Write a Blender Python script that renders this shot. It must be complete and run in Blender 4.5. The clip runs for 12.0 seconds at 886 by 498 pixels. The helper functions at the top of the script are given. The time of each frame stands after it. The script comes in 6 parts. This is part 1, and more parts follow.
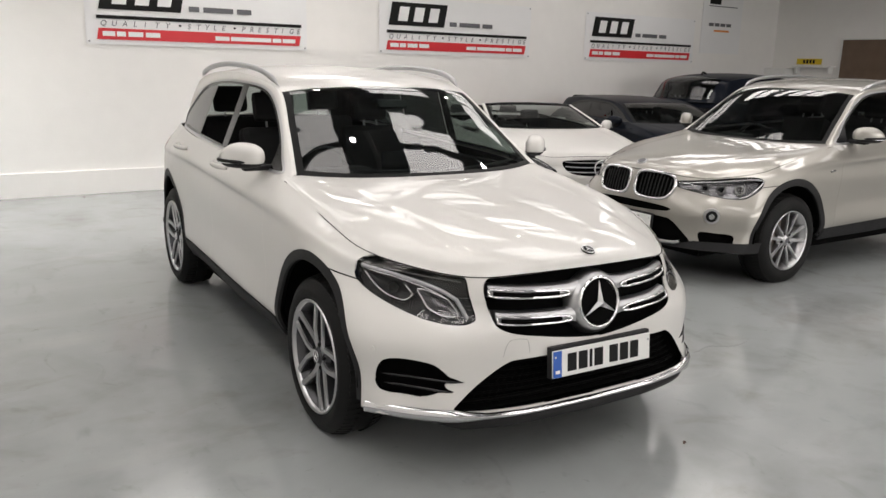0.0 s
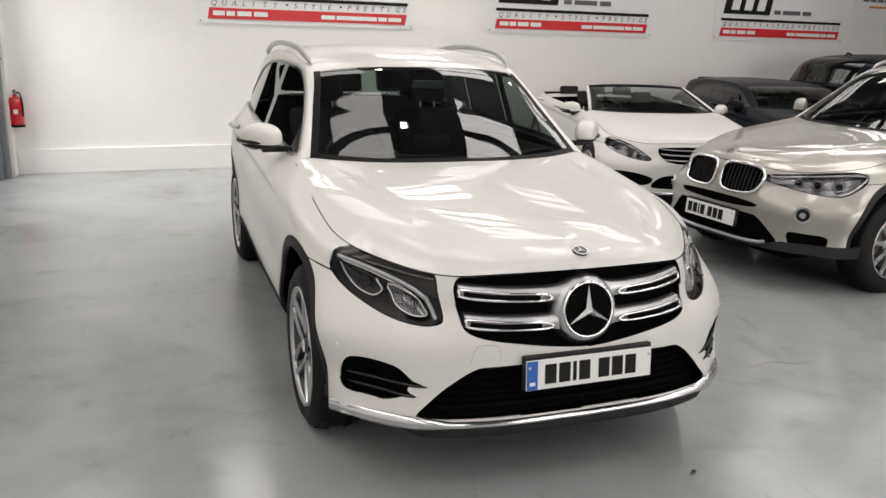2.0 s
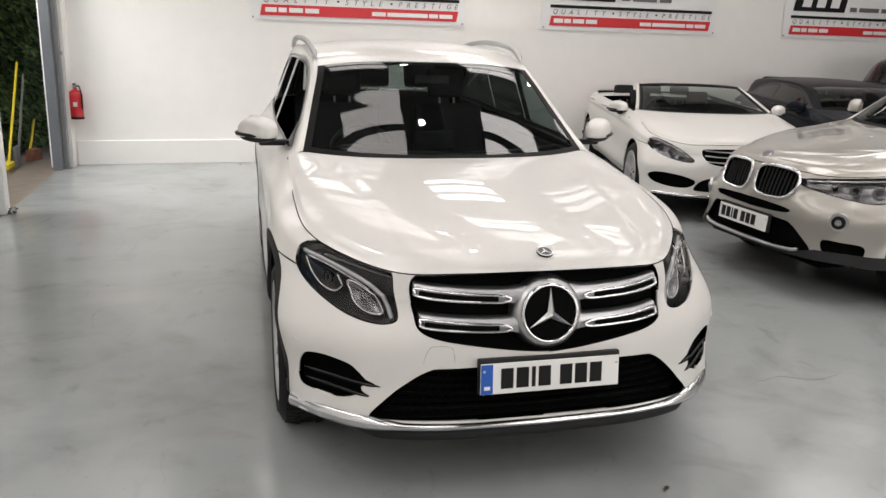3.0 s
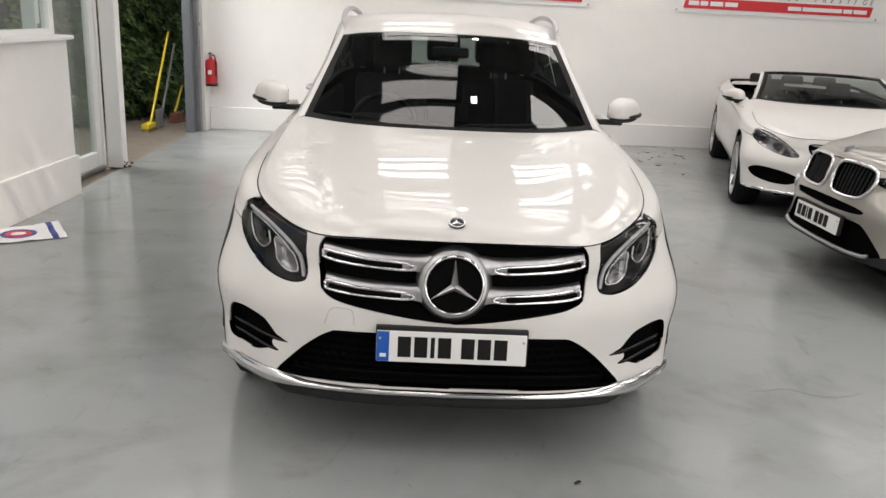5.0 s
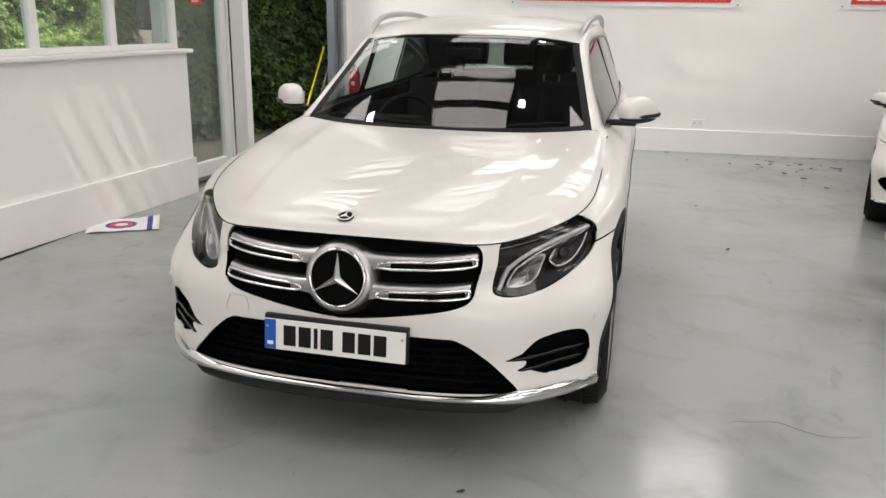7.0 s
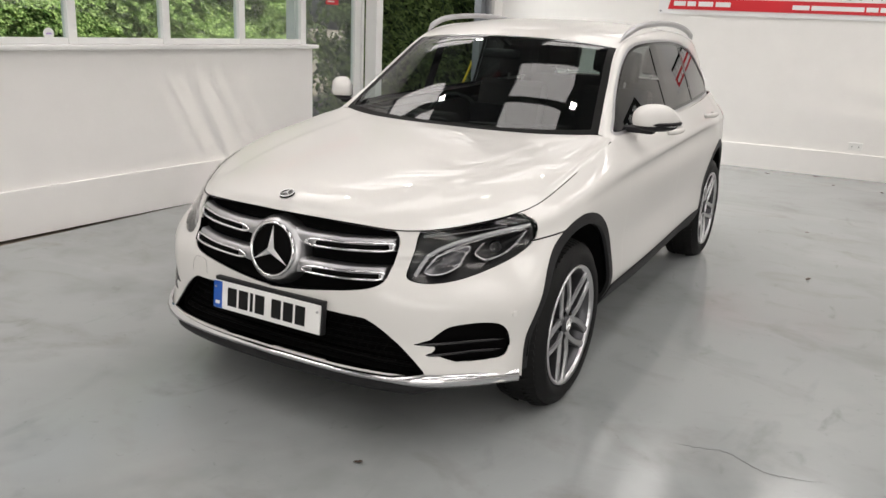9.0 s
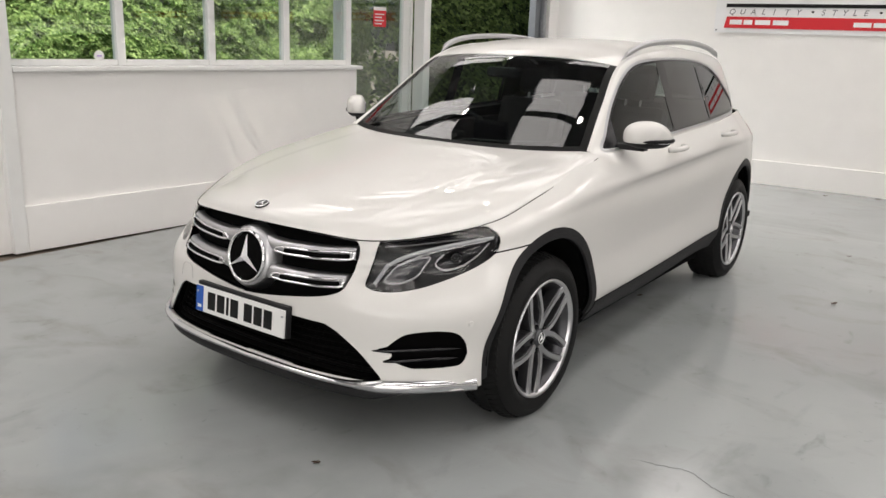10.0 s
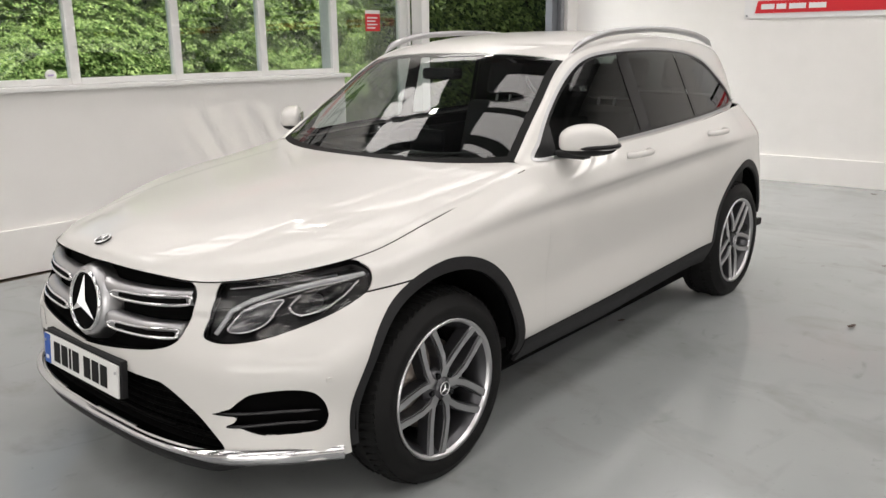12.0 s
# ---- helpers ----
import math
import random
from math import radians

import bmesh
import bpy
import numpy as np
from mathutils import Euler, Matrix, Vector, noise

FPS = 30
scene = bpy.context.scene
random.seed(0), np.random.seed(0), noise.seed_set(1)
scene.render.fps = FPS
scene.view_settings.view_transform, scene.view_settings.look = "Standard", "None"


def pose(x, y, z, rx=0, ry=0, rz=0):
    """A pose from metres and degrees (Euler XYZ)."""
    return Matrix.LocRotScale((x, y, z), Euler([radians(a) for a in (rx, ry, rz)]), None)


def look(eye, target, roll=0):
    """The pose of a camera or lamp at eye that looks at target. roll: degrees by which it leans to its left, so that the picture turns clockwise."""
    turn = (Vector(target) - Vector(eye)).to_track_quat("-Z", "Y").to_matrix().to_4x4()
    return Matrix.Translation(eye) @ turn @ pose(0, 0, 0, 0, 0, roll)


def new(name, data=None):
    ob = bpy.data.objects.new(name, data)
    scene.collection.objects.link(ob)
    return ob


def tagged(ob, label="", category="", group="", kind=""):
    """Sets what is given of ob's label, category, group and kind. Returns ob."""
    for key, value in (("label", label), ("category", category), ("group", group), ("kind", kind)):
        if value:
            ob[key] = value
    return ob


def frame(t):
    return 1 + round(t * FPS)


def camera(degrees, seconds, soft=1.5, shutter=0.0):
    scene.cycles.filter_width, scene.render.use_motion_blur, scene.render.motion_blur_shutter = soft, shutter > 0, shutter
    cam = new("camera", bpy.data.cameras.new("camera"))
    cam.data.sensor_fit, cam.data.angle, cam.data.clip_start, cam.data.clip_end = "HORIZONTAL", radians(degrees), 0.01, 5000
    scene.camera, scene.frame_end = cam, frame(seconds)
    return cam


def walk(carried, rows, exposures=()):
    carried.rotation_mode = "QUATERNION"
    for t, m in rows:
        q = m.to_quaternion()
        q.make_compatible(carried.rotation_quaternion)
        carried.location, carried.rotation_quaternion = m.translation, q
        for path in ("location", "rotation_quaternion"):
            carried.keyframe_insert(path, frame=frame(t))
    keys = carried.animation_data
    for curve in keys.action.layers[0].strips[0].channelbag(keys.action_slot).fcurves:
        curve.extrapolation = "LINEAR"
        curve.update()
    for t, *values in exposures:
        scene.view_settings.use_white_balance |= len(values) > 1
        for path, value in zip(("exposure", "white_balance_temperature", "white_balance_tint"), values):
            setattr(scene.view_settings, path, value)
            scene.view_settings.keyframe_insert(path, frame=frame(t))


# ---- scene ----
cam = camera(57.8, 12.0)
PATH = [
    (0, (-2.194, -3.216, 1.643), (-1.185, -1.549, 1.193), 1.5),
    (0.5, (-2.091, -3.21, 1.628), (-1.136, -1.514, 1.169), 2.1),
    (1, (-1.898, -3.173, 1.635), (-1.018, -1.445, 1.147), 2.5),
    (1.5, (-1.736, -3.194, 1.641), (-0.925, -1.437, 1.134), 1.9),
    (2, (-1.494, -3.286, 1.658), (-0.816, -1.473, 1.151), 1.6),
    (2.5, (-1.301, -3.343, 1.646), (-0.731, -1.49, 1.152), 1.8),
    (3, (-1.064, -3.348, 1.648), (-0.57, -1.48, 1.133), 1.8),
    (3.2, (-0.971, -3.354, 1.657), (-0.509, -1.482, 1.124), 1.6),
    (4.8, (-0.235, -3.491, 1.61), (-0.142, -1.574, 1.051), 2.6),
    (5, (-0.132, -3.473, 1.616), (-0.07, -1.556, 1.049), 3.0),
    (5.5, (0.118, -3.441, 1.598), (0.079, -1.524, 1.03), 2.7),
    (6, (0.432, -3.431, 1.604), (0.235, -1.52, 1.046), 1.7),
    (6.5, (0.701, -3.389, 1.578), (0.363, -1.497, 1.026), 1.1),
    (6.7, (0.822, -3.351, 1.579), (0.431, -1.47, 1.026), 1.1),
    (8.3, (1.681, -3.276, 1.567), (0.901, -1.512, 1.038), 1.9),
    (8.5, (1.768, -3.199, 1.564), (0.946, -1.457, 1.026), 2.6),
    (9, (1.976, -3.08, 1.568), (1.046, -1.397, 1.02), 2.6),
    (9.5, (2.259, -3.014, 1.576), (1.217, -1.391, 1.047), 2.2),
    (10, (2.424, -2.906, 1.574), (1.306, -1.327, 1.067), 2.1),
    (10.5, (2.504, -2.696, 1.564), (1.339, -1.15, 1.059), 2.3),
    (11, (2.565, -2.494, 1.557), (1.379, -0.969, 1.039), 1.8),
    (11.5, (2.633, -2.259, 1.55), (1.412, -0.758, 1.044), 0.2),
    (12, (2.647, -2.033, 1.55), (1.385, -0.563, 1.052), -0.7),
]
walk(cam, [(t, look(eye, target, roll)) for t, eye, target, roll in PATH], exposures=((0, 0.47), (12, 0.47)))


# ---------------------------------------------------------------- world and light
world = bpy.data.worlds.new("sky")
scene.world = world
world.use_nodes = True
wn = world.node_tree
sky = wn.nodes.new("ShaderNodeTexSky")
sky.sky_type, sky.sun_disc = "NISHITA", False
sky.air_density, sky.dust_density, sky.ozone_density = 0.7, 5.0, 0.2
sky.sun_elevation, sky.sun_rotation = radians(47), radians(126)
wn.links.new(sky.outputs["Color"], wn.nodes["Background"].inputs["Color"])
wn.nodes["Background"].inputs["Strength"].default_value = 0.15

sun = new("sun", bpy.data.lights.new("sun", "SUN"))
sun.data.energy, sun.data.angle, sun.data.color = 5.0, radians(0.5), (1.0, 0.95, 0.87)
sun.matrix_world = look((0, 0, 30), (-22.5, 16.5, 0))

CEIL = 4.0


def area_lamp(name, x, y, z, w, h, power, color, rx=0, rz=0):
    lamp = new(name, bpy.data.lights.new(name, "AREA"))
    lamp.data.shape, lamp.data.size, lamp.data.size_y = "RECTANGLE", w, h
    lamp.data.energy, lamp.data.color = power, color
    lamp.matrix_world = pose(x, y, z, rx, 0, rz)
    return lamp


# columns of roof lights (centre x, width, power) and the stretches (start y, length) of each
# the column at x = -2.50 is added, to brighten the left wall
SKY_ROWS = [(-2.50, 1.05, 1.45), (-0.35, 1.05, 0.85), (1.80, 1.05, 1.25), (3.95, 1.05, 1.45), (6.10, 1.05, 1.45), (8.25, 1.05, 0.6)]
SKY_LENS = [(-6.45, 2.13, 0.60), (-3.40, 2.13, 0.55), (-0.35, 2.13, 0.62), (2.70, 2.13, 0.62), (5.45, 1.6, 0.95)]
# power factors of single stretches, tuned for the room's brightness and reflections
SKY_GAIN = {(-2.50, 5.45): 0.2, (-2.50, 2.70): 0.6, (-2.50, -0.35): 0.85, (-2.50, -3.40): 1.5, (-2.50, -6.45): 1.5, (6.10, 2.70): 1.2, (3.95, 2.70): 0.8, (6.10, -0.35): 1.0, (3.95, -0.35): 1.0, (3.95, -3.40): 1.1, (1.80, -0.35): 1.2, (3.95, 5.45): 0.25, (6.10, 5.45): 0.3}
for sx, sw, sp in SKY_ROWS:
    for sy, sl, sq in SKY_LENS:
        gain = SKY_GAIN.get((sx, sy), 1.0)
        area_lamp("skylight_daylight", sx, sy + sl / 2, CEIL + 0.03, sw, sl, 15.8 * sl * sp * sq * gain, (1.0, 0.945, 0.915))

# unseen opening and fill lamp behind the camera, added to brighten upright faces
FILL_OPENING = (2.2, 11.6, 0.7, 3.9)
area_lamp("front_fill", 6.9, -8.90, 2.3, 9.2, 3.0, 250.0, (1.0, 0.96, 0.92), 90, 0)

# added lamp, out of view over the yard, for sky light through the gateway
gate_fill = area_lamp("gateway_fill", -4.9, 5.7, 4.0, 3.4, 1.5, 115.0, (1.0, 0.97, 0.94))
gate_fill.matrix_world = look((-4.9, 5.7, 4.0), (-1.6, 7.0, 0.9))
gate_fill.data.spread = radians(105)

# ---------------------------------------------------------------- materials
MATS = {}


def mat(name, color, rough=0.5, metal=0.0, spec=0.5, coat=0.0, coat_rough=0.03, var=0.0, scale=8.0, bump=0.0, bump_scale=60.0, trans=0.0, ior=1.5, rough_var=0.0, second=None):
    """A principled material with colour variation at two scales and fine relief."""
    m = bpy.data.materials.new(name)
    m.use_nodes = True
    nt = m.node_tree
    b = nt.nodes["Principled BSDF"]
    b.inputs["Base Color"].default_value = (*color, 1)
    b.inputs["Roughness"].default_value = rough
    b.inputs["Metallic"].default_value = metal
    b.inputs["Specular IOR Level"].default_value = spec
    b.inputs["Coat Weight"].default_value = coat
    b.inputs["Coat Roughness"].default_value = coat_rough
    b.inputs["Transmission Weight"].default_value = trans
    b.inputs["IOR"].default_value = ior
    tc = nt.nodes.new("ShaderNodeTexCoord")
    if var > 0 or rough_var > 0:
        big, fine = nt.nodes.new("ShaderNodeTexNoise"), nt.nodes.new("ShaderNodeTexNoise")
        big.inputs["Scale"].default_value, fine.inputs["Scale"].default_value = scale * 0.12, scale
        big.inputs["Detail"].default_value = fine.inputs["Detail"].default_value = 6
        mixn = nt.nodes.new("ShaderNodeMix")
        mixn.inputs["Factor"].default_value = 0.45
        for n, i in ((big, 2), (fine, 3)):
            nt.links.new(tc.outputs["Object"], n.inputs["Vector"])
            nt.links.new(n.outputs["Fac"], mixn.inputs[i])
        ramp = nt.nodes.new("ShaderNodeValToRGB")
        ramp.color_ramp.elements[0].position, ramp.color_ramp.elements[1].position = 0.3, 0.7
        lo = second or tuple(c * (1 - var) for c in color)
        hi = tuple(min(1, c * (1 + var * 0.6)) for c in color)
        ramp.color_ramp.elements[0].color, ramp.color_ramp.elements[1].color = (*lo, 1), (*hi, 1)
        nt.links.new(mixn.outputs[0], ramp.inputs["Fac"])
        if var > 0:
            nt.links.new(ramp.outputs["Color"], b.inputs["Base Color"])
        if rough_var > 0:
            mr = nt.nodes.new("ShaderNodeMapRange")
            mr.inputs["From Min"].default_value, mr.inputs["From Max"].default_value = 0.3, 0.7
            mr.inputs["To Min"].default_value, mr.inputs["To Max"].default_value = max(0.0, rough - rough_var), min(1.0, rough + rough_var)
            nt.links.new(mixn.outputs[0], mr.inputs["Value"])
            nt.links.new(mr.outputs["Result"], b.inputs["Roughness"])
    if bump > 0:
        nz, bp = nt.nodes.new("ShaderNodeTexNoise"), nt.nodes.new("ShaderNodeBump")
        nz.inputs["Scale"].default_value, nz.inputs["Detail"].default_value = bump_scale, 5
        bp.inputs["Strength"].default_value, bp.inputs["Distance"].default_value = bump, 0.004
        nt.links.new(tc.outputs["Object"], nz.inputs["Vector"])
        nt.links.new(nz.outputs["Fac"], bp.inputs["Height"])
        nt.links.new(bp.outputs["Normal"], b.inputs["Normal"])
    MATS[name] = m
    return m


def glass_mat(name, tint, clear=0.6, rough=0.0, gloss=0.055):
    """Thin tinted glass: clear see-through with a mirror gloss by Fresnel."""
    m = bpy.data.materials.new(name)
    m.use_nodes = True
    nt = m.node_tree
    nt.nodes.remove(nt.nodes["Principled BSDF"])
    tr, gl, mx, lw, pw, fr = (nt.nodes.new("ShaderNode" + k) for k in ("BsdfTransparent", "BsdfGlossy", "MixShader", "LayerWeight", "Math", "Math"))
    tr.inputs["Color"].default_value = tuple(c * clear for c in tint) + (1,)
    gl.inputs["Roughness"].default_value = rough
    gl.inputs["Color"].default_value = (1, 1, 1, 1)
    lw.inputs["Blend"].default_value = 0.5
    pw.operation, fr.operation = "POWER", "MULTIPLY_ADD"
    pw.inputs[1].default_value, fr.inputs[1].default_value, fr.inputs[2].default_value = 5.0, 0.90, gloss
    nt.links.new(lw.outputs["Facing"], pw.inputs[0])
    nt.links.new(pw.outputs[0], fr.inputs[0])
    nt.links.new(fr.outputs[0], mx.inputs["Fac"])
    nt.links.new(tr.outputs["BSDF"], mx.inputs[1])
    nt.links.new(gl.outputs["BSDF"], mx.inputs[2])
    nt.links.new(mx.outputs["Shader"], nt.nodes["Material Output"].inputs["Surface"])
    MATS[name] = m
    return m


WHITE_PAINT = mat("white_car_paint", (0.665, 0.653, 0.625), rough=0.4, spec=0.3, coat=0.6, coat_rough=0.01)
SILVER_PAINT = mat("silver_beige_car_paint", (0.37, 0.355, 0.32), rough=0.34, metal=0.55, coat=1.0, coat_rough=0.02, var=0.05, scale=900)
DARK_PAINT = mat("dark_blue_black_car_paint", (0.008, 0.010, 0.015), rough=0.35, metal=0.0, spec=0.03, coat=0.18, coat_rough=0.02)
BLACK_PLASTIC = mat("black_plastic", (0.017, 0.017, 0.018), rough=0.6, spec=0.25, var=0.2, scale=60, bump=0.15, bump_scale=400)
GLOSS_BLACK = mat("gloss_black_plastic", (0.004, 0.004, 0.005), rough=0.18, spec=0.35)
PILLAR_GLOSS = mat("polished_black_panel", (0.012, 0.012, 0.013), rough=0.08, spec=0.4)
FRIT = mat("black_glass_band", (0.004, 0.004, 0.004), rough=0.45, spec=0.12)
DARK_LINER = mat("dark_liner", (0.003, 0.003, 0.003), rough=0.9, spec=0.05)
CHROME = mat("chrome", (0.78, 0.78, 0.79), rough=0.07, metal=1.0)
LIP_CHROME = mat("worn_chrome", (0.66, 0.66, 0.67), rough=0.13, metal=1.0, rough_var=0.05, scale=30)
SATIN = mat("satin_aluminium", (0.50, 0.50, 0.51), rough=0.36, metal=1.0)
RUBBER = mat("tyre_rubber", (0.008, 0.008, 0.008), rough=0.6, spec=0.2, var=0.25, scale=30, bump=0.2, bump_scale=200)
ALLOY = mat("machined_alloy", (0.55, 0.55, 0.56), rough=0.28, metal=1.0)
ALLOY_DARK = mat("grey_painted_alloy", (0.075, 0.075, 0.08), rough=0.32, metal=0.7)
STAR_METAL = mat("bright_satin_metal", (0.88, 0.88, 0.89), rough=0.36, metal=1.0)
MESH_BLACK = mat("matt_black_mesh", (0.002, 0.002, 0.002), rough=0.7, spec=0.06)
BRAKE = mat("brake_steel", (0.32, 0.28, 0.25), rough=0.45, metal=0.9, var=0.3, scale=25)
SCREEN_GLASS = glass_mat("windscreen_glass", (0.78, 0.90, 0.86), 0.58)
TINT_GLASS = glass_mat("tinted_privacy_glass", (0.5, 0.55, 0.55), 0.10)
LAMP_GLASS = glass_mat("lamp_lens", (1, 1, 1), 0.90, gloss=0.022)
PANE_GLASS = glass_mat("window_pane", (0.93, 0.98, 0.95), 0.93)
LEATHER = mat("dark_upholstery", (0.012, 0.012, 0.012), rough=0.7, spec=0.2, var=0.2, scale=20, bump=0.2, bump_scale=250)
PLATE_WHITE = mat("plate_white", (0.78, 0.78, 0.76), rough=0.35)
PLATE_BLUE = mat("plate_blue", (0.01, 0.09, 0.42), rough=0.35)
INK = mat("black_ink", (0.008, 0.008, 0.008), rough=0.6, spec=0.2)

WALL_PAINT = mat("white_wall_paint", (0.85, 0.835, 0.81), rough=0.75, var=0.035, scale=5, bump=0.12, bump_scale=35)
FLOOR_PAINT = mat("grey_floor_paint", (0.32, 0.335, 0.335), rough=0.15, var=0.06, scale=2.2, bump=0.012, bump_scale=14, rough_var=0.04)


def wear(m, dirt, scale, lo, hi, amount, streak=(1, 1, 1)):
    """Lays uneven darker smudges over a painted floor's colour and roughens it there."""
    nt = m.node_tree
    b = nt.nodes["Principled BSDF"]
    tc, mp, n1, n2 = (nt.nodes.new("ShaderNode" + k) for k in ("TexCoord", "Mapping", "TexNoise", "TexNoise"))
    mp.inputs["Scale"].default_value = streak
    nt.links.new(tc.outputs["Object"], mp.inputs["Vector"])
    n1.inputs["Scale"].default_value, n1.inputs["Detail"].default_value, n1.inputs["Distortion"].default_value = scale, 9, 0.8
    n2.inputs["Scale"].default_value, n2.inputs["Detail"].default_value = scale * 9, 7
    mr, mu, mix = nt.nodes.new("ShaderNodeMapRange"), nt.nodes.new("ShaderNodeMath"), nt.nodes.new("ShaderNodeMix")
    mr.inputs["From Min"].default_value, mr.inputs["From Max"].default_value, mr.inputs["To Max"].default_value = lo, hi, amount
    mu.operation = "MULTIPLY"
    for n in (n1, n2):
        nt.links.new(mp.outputs["Vector"], n.inputs["Vector"])
    nt.links.new(n1.outputs["Fac"], mr.inputs["Value"])
    nt.links.new(mr.outputs["Result"], mu.inputs[0]), nt.links.new(n2.outputs["Fac"], mu.inputs[1])
    mix.data_type = "RGBA"
    old = b.inputs["Base Color"].links[0].from_socket
    nt.links.new(mu.outputs[0], mix.inputs["Factor"])
    nt.links.new(old, mix.inputs[6])
    mix.inputs[7].default_value = (*dirt, 1)
    nt.links.new(mix.outputs[2], b.inputs["Base Color"])


wear(FLOOR_PAINT, (0.10, 0.10, 0.095), 0.55, 0.50, 0.72, 0.7)
wear(FLOOR_PAINT, (0.13, 0.13, 0.125), 1.7, 0.55, 0.70, 0.4)
wear(FLOOR_PAINT, (0.42, 0.43, 0.42), 1.1, 0.56, 0.70, 0.45, (0.35, 1.6, 1))
wear(FLOOR_PAINT, (0.07, 0.07, 0.065), 3.2, 0.64, 0.76, 0.45, (1.0, 0.45, 1))
wear(FLOOR_PAINT, (0.09, 0.09, 0.085), 6.5, 0.66, 0.78, 0.55, (1.0, 0.5, 1))
wear(FLOOR_PAINT, (0.08, 0.08, 0.08), 24.0, 0.66, 0.76, 0.45)
wear(FLOOR_PAINT, (0.15, 0.12, 0.105), 2.6, 0.56, 0.72, 0.45, (0.8, 1.2, 1))
CEIL_MAT = mat("grey_ceiling", (0.20, 0.20, 0.205), rough=0.8, var=0.2, scale=3)
FRAME_WHITE = mat("white_frame", (0.80, 0.80, 0.78), rough=0.35, var=0.04, scale=12)
GREY_STEEL = mat("grey_steel_paint", (0.14, 0.15, 0.165), rough=0.4, var=0.15, scale=9)
GALV = mat("galvanised_steel", (0.35, 0.36, 0.37), rough=0.4, metal=0.8, var=0.2, scale=20)
CONCRETE = mat("yard_concrete", (0.17, 0.14, 0.11), rough=0.9, var=0.25, scale=6, bump=0.4, bump_scale=50)
RED = mat("red_print", (0.62, 0.015, 0.025), rough=0.4)
BANNER_WHITE = mat("banner_vinyl", (0.82, 0.82, 0.82), rough=0.45, var=0.02, scale=6)
GREY_INK = mat("grey_print", (0.12, 0.12, 0.13), rough=0.5)


# ---------------------------------------------------------------- mesh helpers
def obj(name, verts, faces, material, parent=None, label="", smooth=True, normals=None):
    me = bpy.data.meshes.new(name)
    me.from_pydata([tuple(v) for v in verts], [], [tuple(f) for f in faces])
    me.update()
    if smooth:
        me.shade_smooth()
        if normals is not None:
            me.normals_split_custom_set_from_vertices([tuple(n) for n in normals])
    me.materials.append(material)
    ob = new(name, me)
    if parent is not None:
        ob.parent = parent
    if label:
        ob["label"] = label
    return ob


def part(name, bm, material, parent=None, label="", smooth=False, edge=None):
    me = bpy.data.meshes.new(name)
    bmesh.ops.recalc_face_normals(bm, faces=bm.faces)
    bm.to_mesh(me)
    bm.free()
    me.materials.append(material)
    if smooth:
        me.shade_smooth()
        if edge:
            me.set_sharp_from_angle(angle=radians(edge))
    ob = new(name, me)
    if parent is not None:
        ob.parent = parent
    if label:
        ob["label"] = label
    return ob


def empty(name, m=None):
    ob = new(name)
    ob.empty_display_size = 0.2
    if m is not None:
        ob.matrix_world = m
    return ob


def add_box(bm, x0, x1, y0, y1, z0, z1, bevel=0.0, m=None):
    r = bmesh.ops.create_cube(bm, size=1.0)
    vs = r["verts"]
    for v in vs:
        v.co = Vector(((x0 + x1) / 2 + v.co.x * (x1 - x0), (y0 + y1) / 2 + v.co.y * (y1 - y0), (z0 + z1) / 2 + v.co.z * (z1 - z0)))
    if bevel > 0:
        es = list({e for v in vs for e in v.link_edges})
        r2 = bmesh.ops.bevel(bm, geom=es, offset=bevel, segments=2, affect="EDGES", profile=0.6)
        vs = list({v for f in r2["faces"] for v in f.verts} | {v for v in vs if v.is_valid})
    if m is not None:
        bmesh.ops.transform(bm, matrix=m, verts=vs)
    return vs


def box(name, x0, x1, y0, y1, z0, z1, material, parent=None, bevel=0.0, label="", m=None):
    bm = bmesh.new()
    add_box(bm, x0, x1, y0, y1, z0, z1, bevel, m)
    return part(name, bm, material, parent, label)


def spline(pts, n, closed=False):
    """Catmull-Rom through pts, n samples."""
    p = np.array(pts, float)
    k = len(p)
    out = []
    ts = np.linspace(0, k if closed else k - 1, n, endpoint=not closed)
    for t in ts:
        i = int(min(math.floor(t), (k - 1) if closed else k - 2))
        u = t - i
        if closed:
            a, b, c, d = p[(i - 1) % k], p[i % k], p[(i + 1) % k], p[(i + 2) % k]
        else:
            b, c = p[i], p[i + 1]
            a = p[i - 1] if i > 0 else 2 * b - c
            d = p[i + 2] if i + 2 < k else 2 * c - b
        out.append(0.5 * (2 * b + (c - a) * u + (2 * a - 5 * b + 4 * c - d) * u * u + (3 * b - a - 3 * c + d) * u ** 3))
    return np.array(out)


def loft(lines, nu, nv):
    """A skin through control lines of equal length: vertices, quads and normals."""
    dense = [spline(l, nu) for l in lines]
    grid = np.stack([spline([d[i] for d in dense], nv) for i in range(nu)])
    du, dv = np.gradient(grid, axis=0), np.gradient(grid, axis=1)
    nrm = np.cross(du, dv)
    nrm /= np.maximum(np.linalg.norm(nrm, axis=2, keepdims=True), 1e-9)
    f = [(i * nv + j, (i + 1) * nv + j, (i + 1) * nv + j + 1, i * nv + j + 1) for i in range(nu - 1) for j in range(nv - 1)]
    return grid.reshape(-1, 3), f, nrm.reshape(-1, 3)


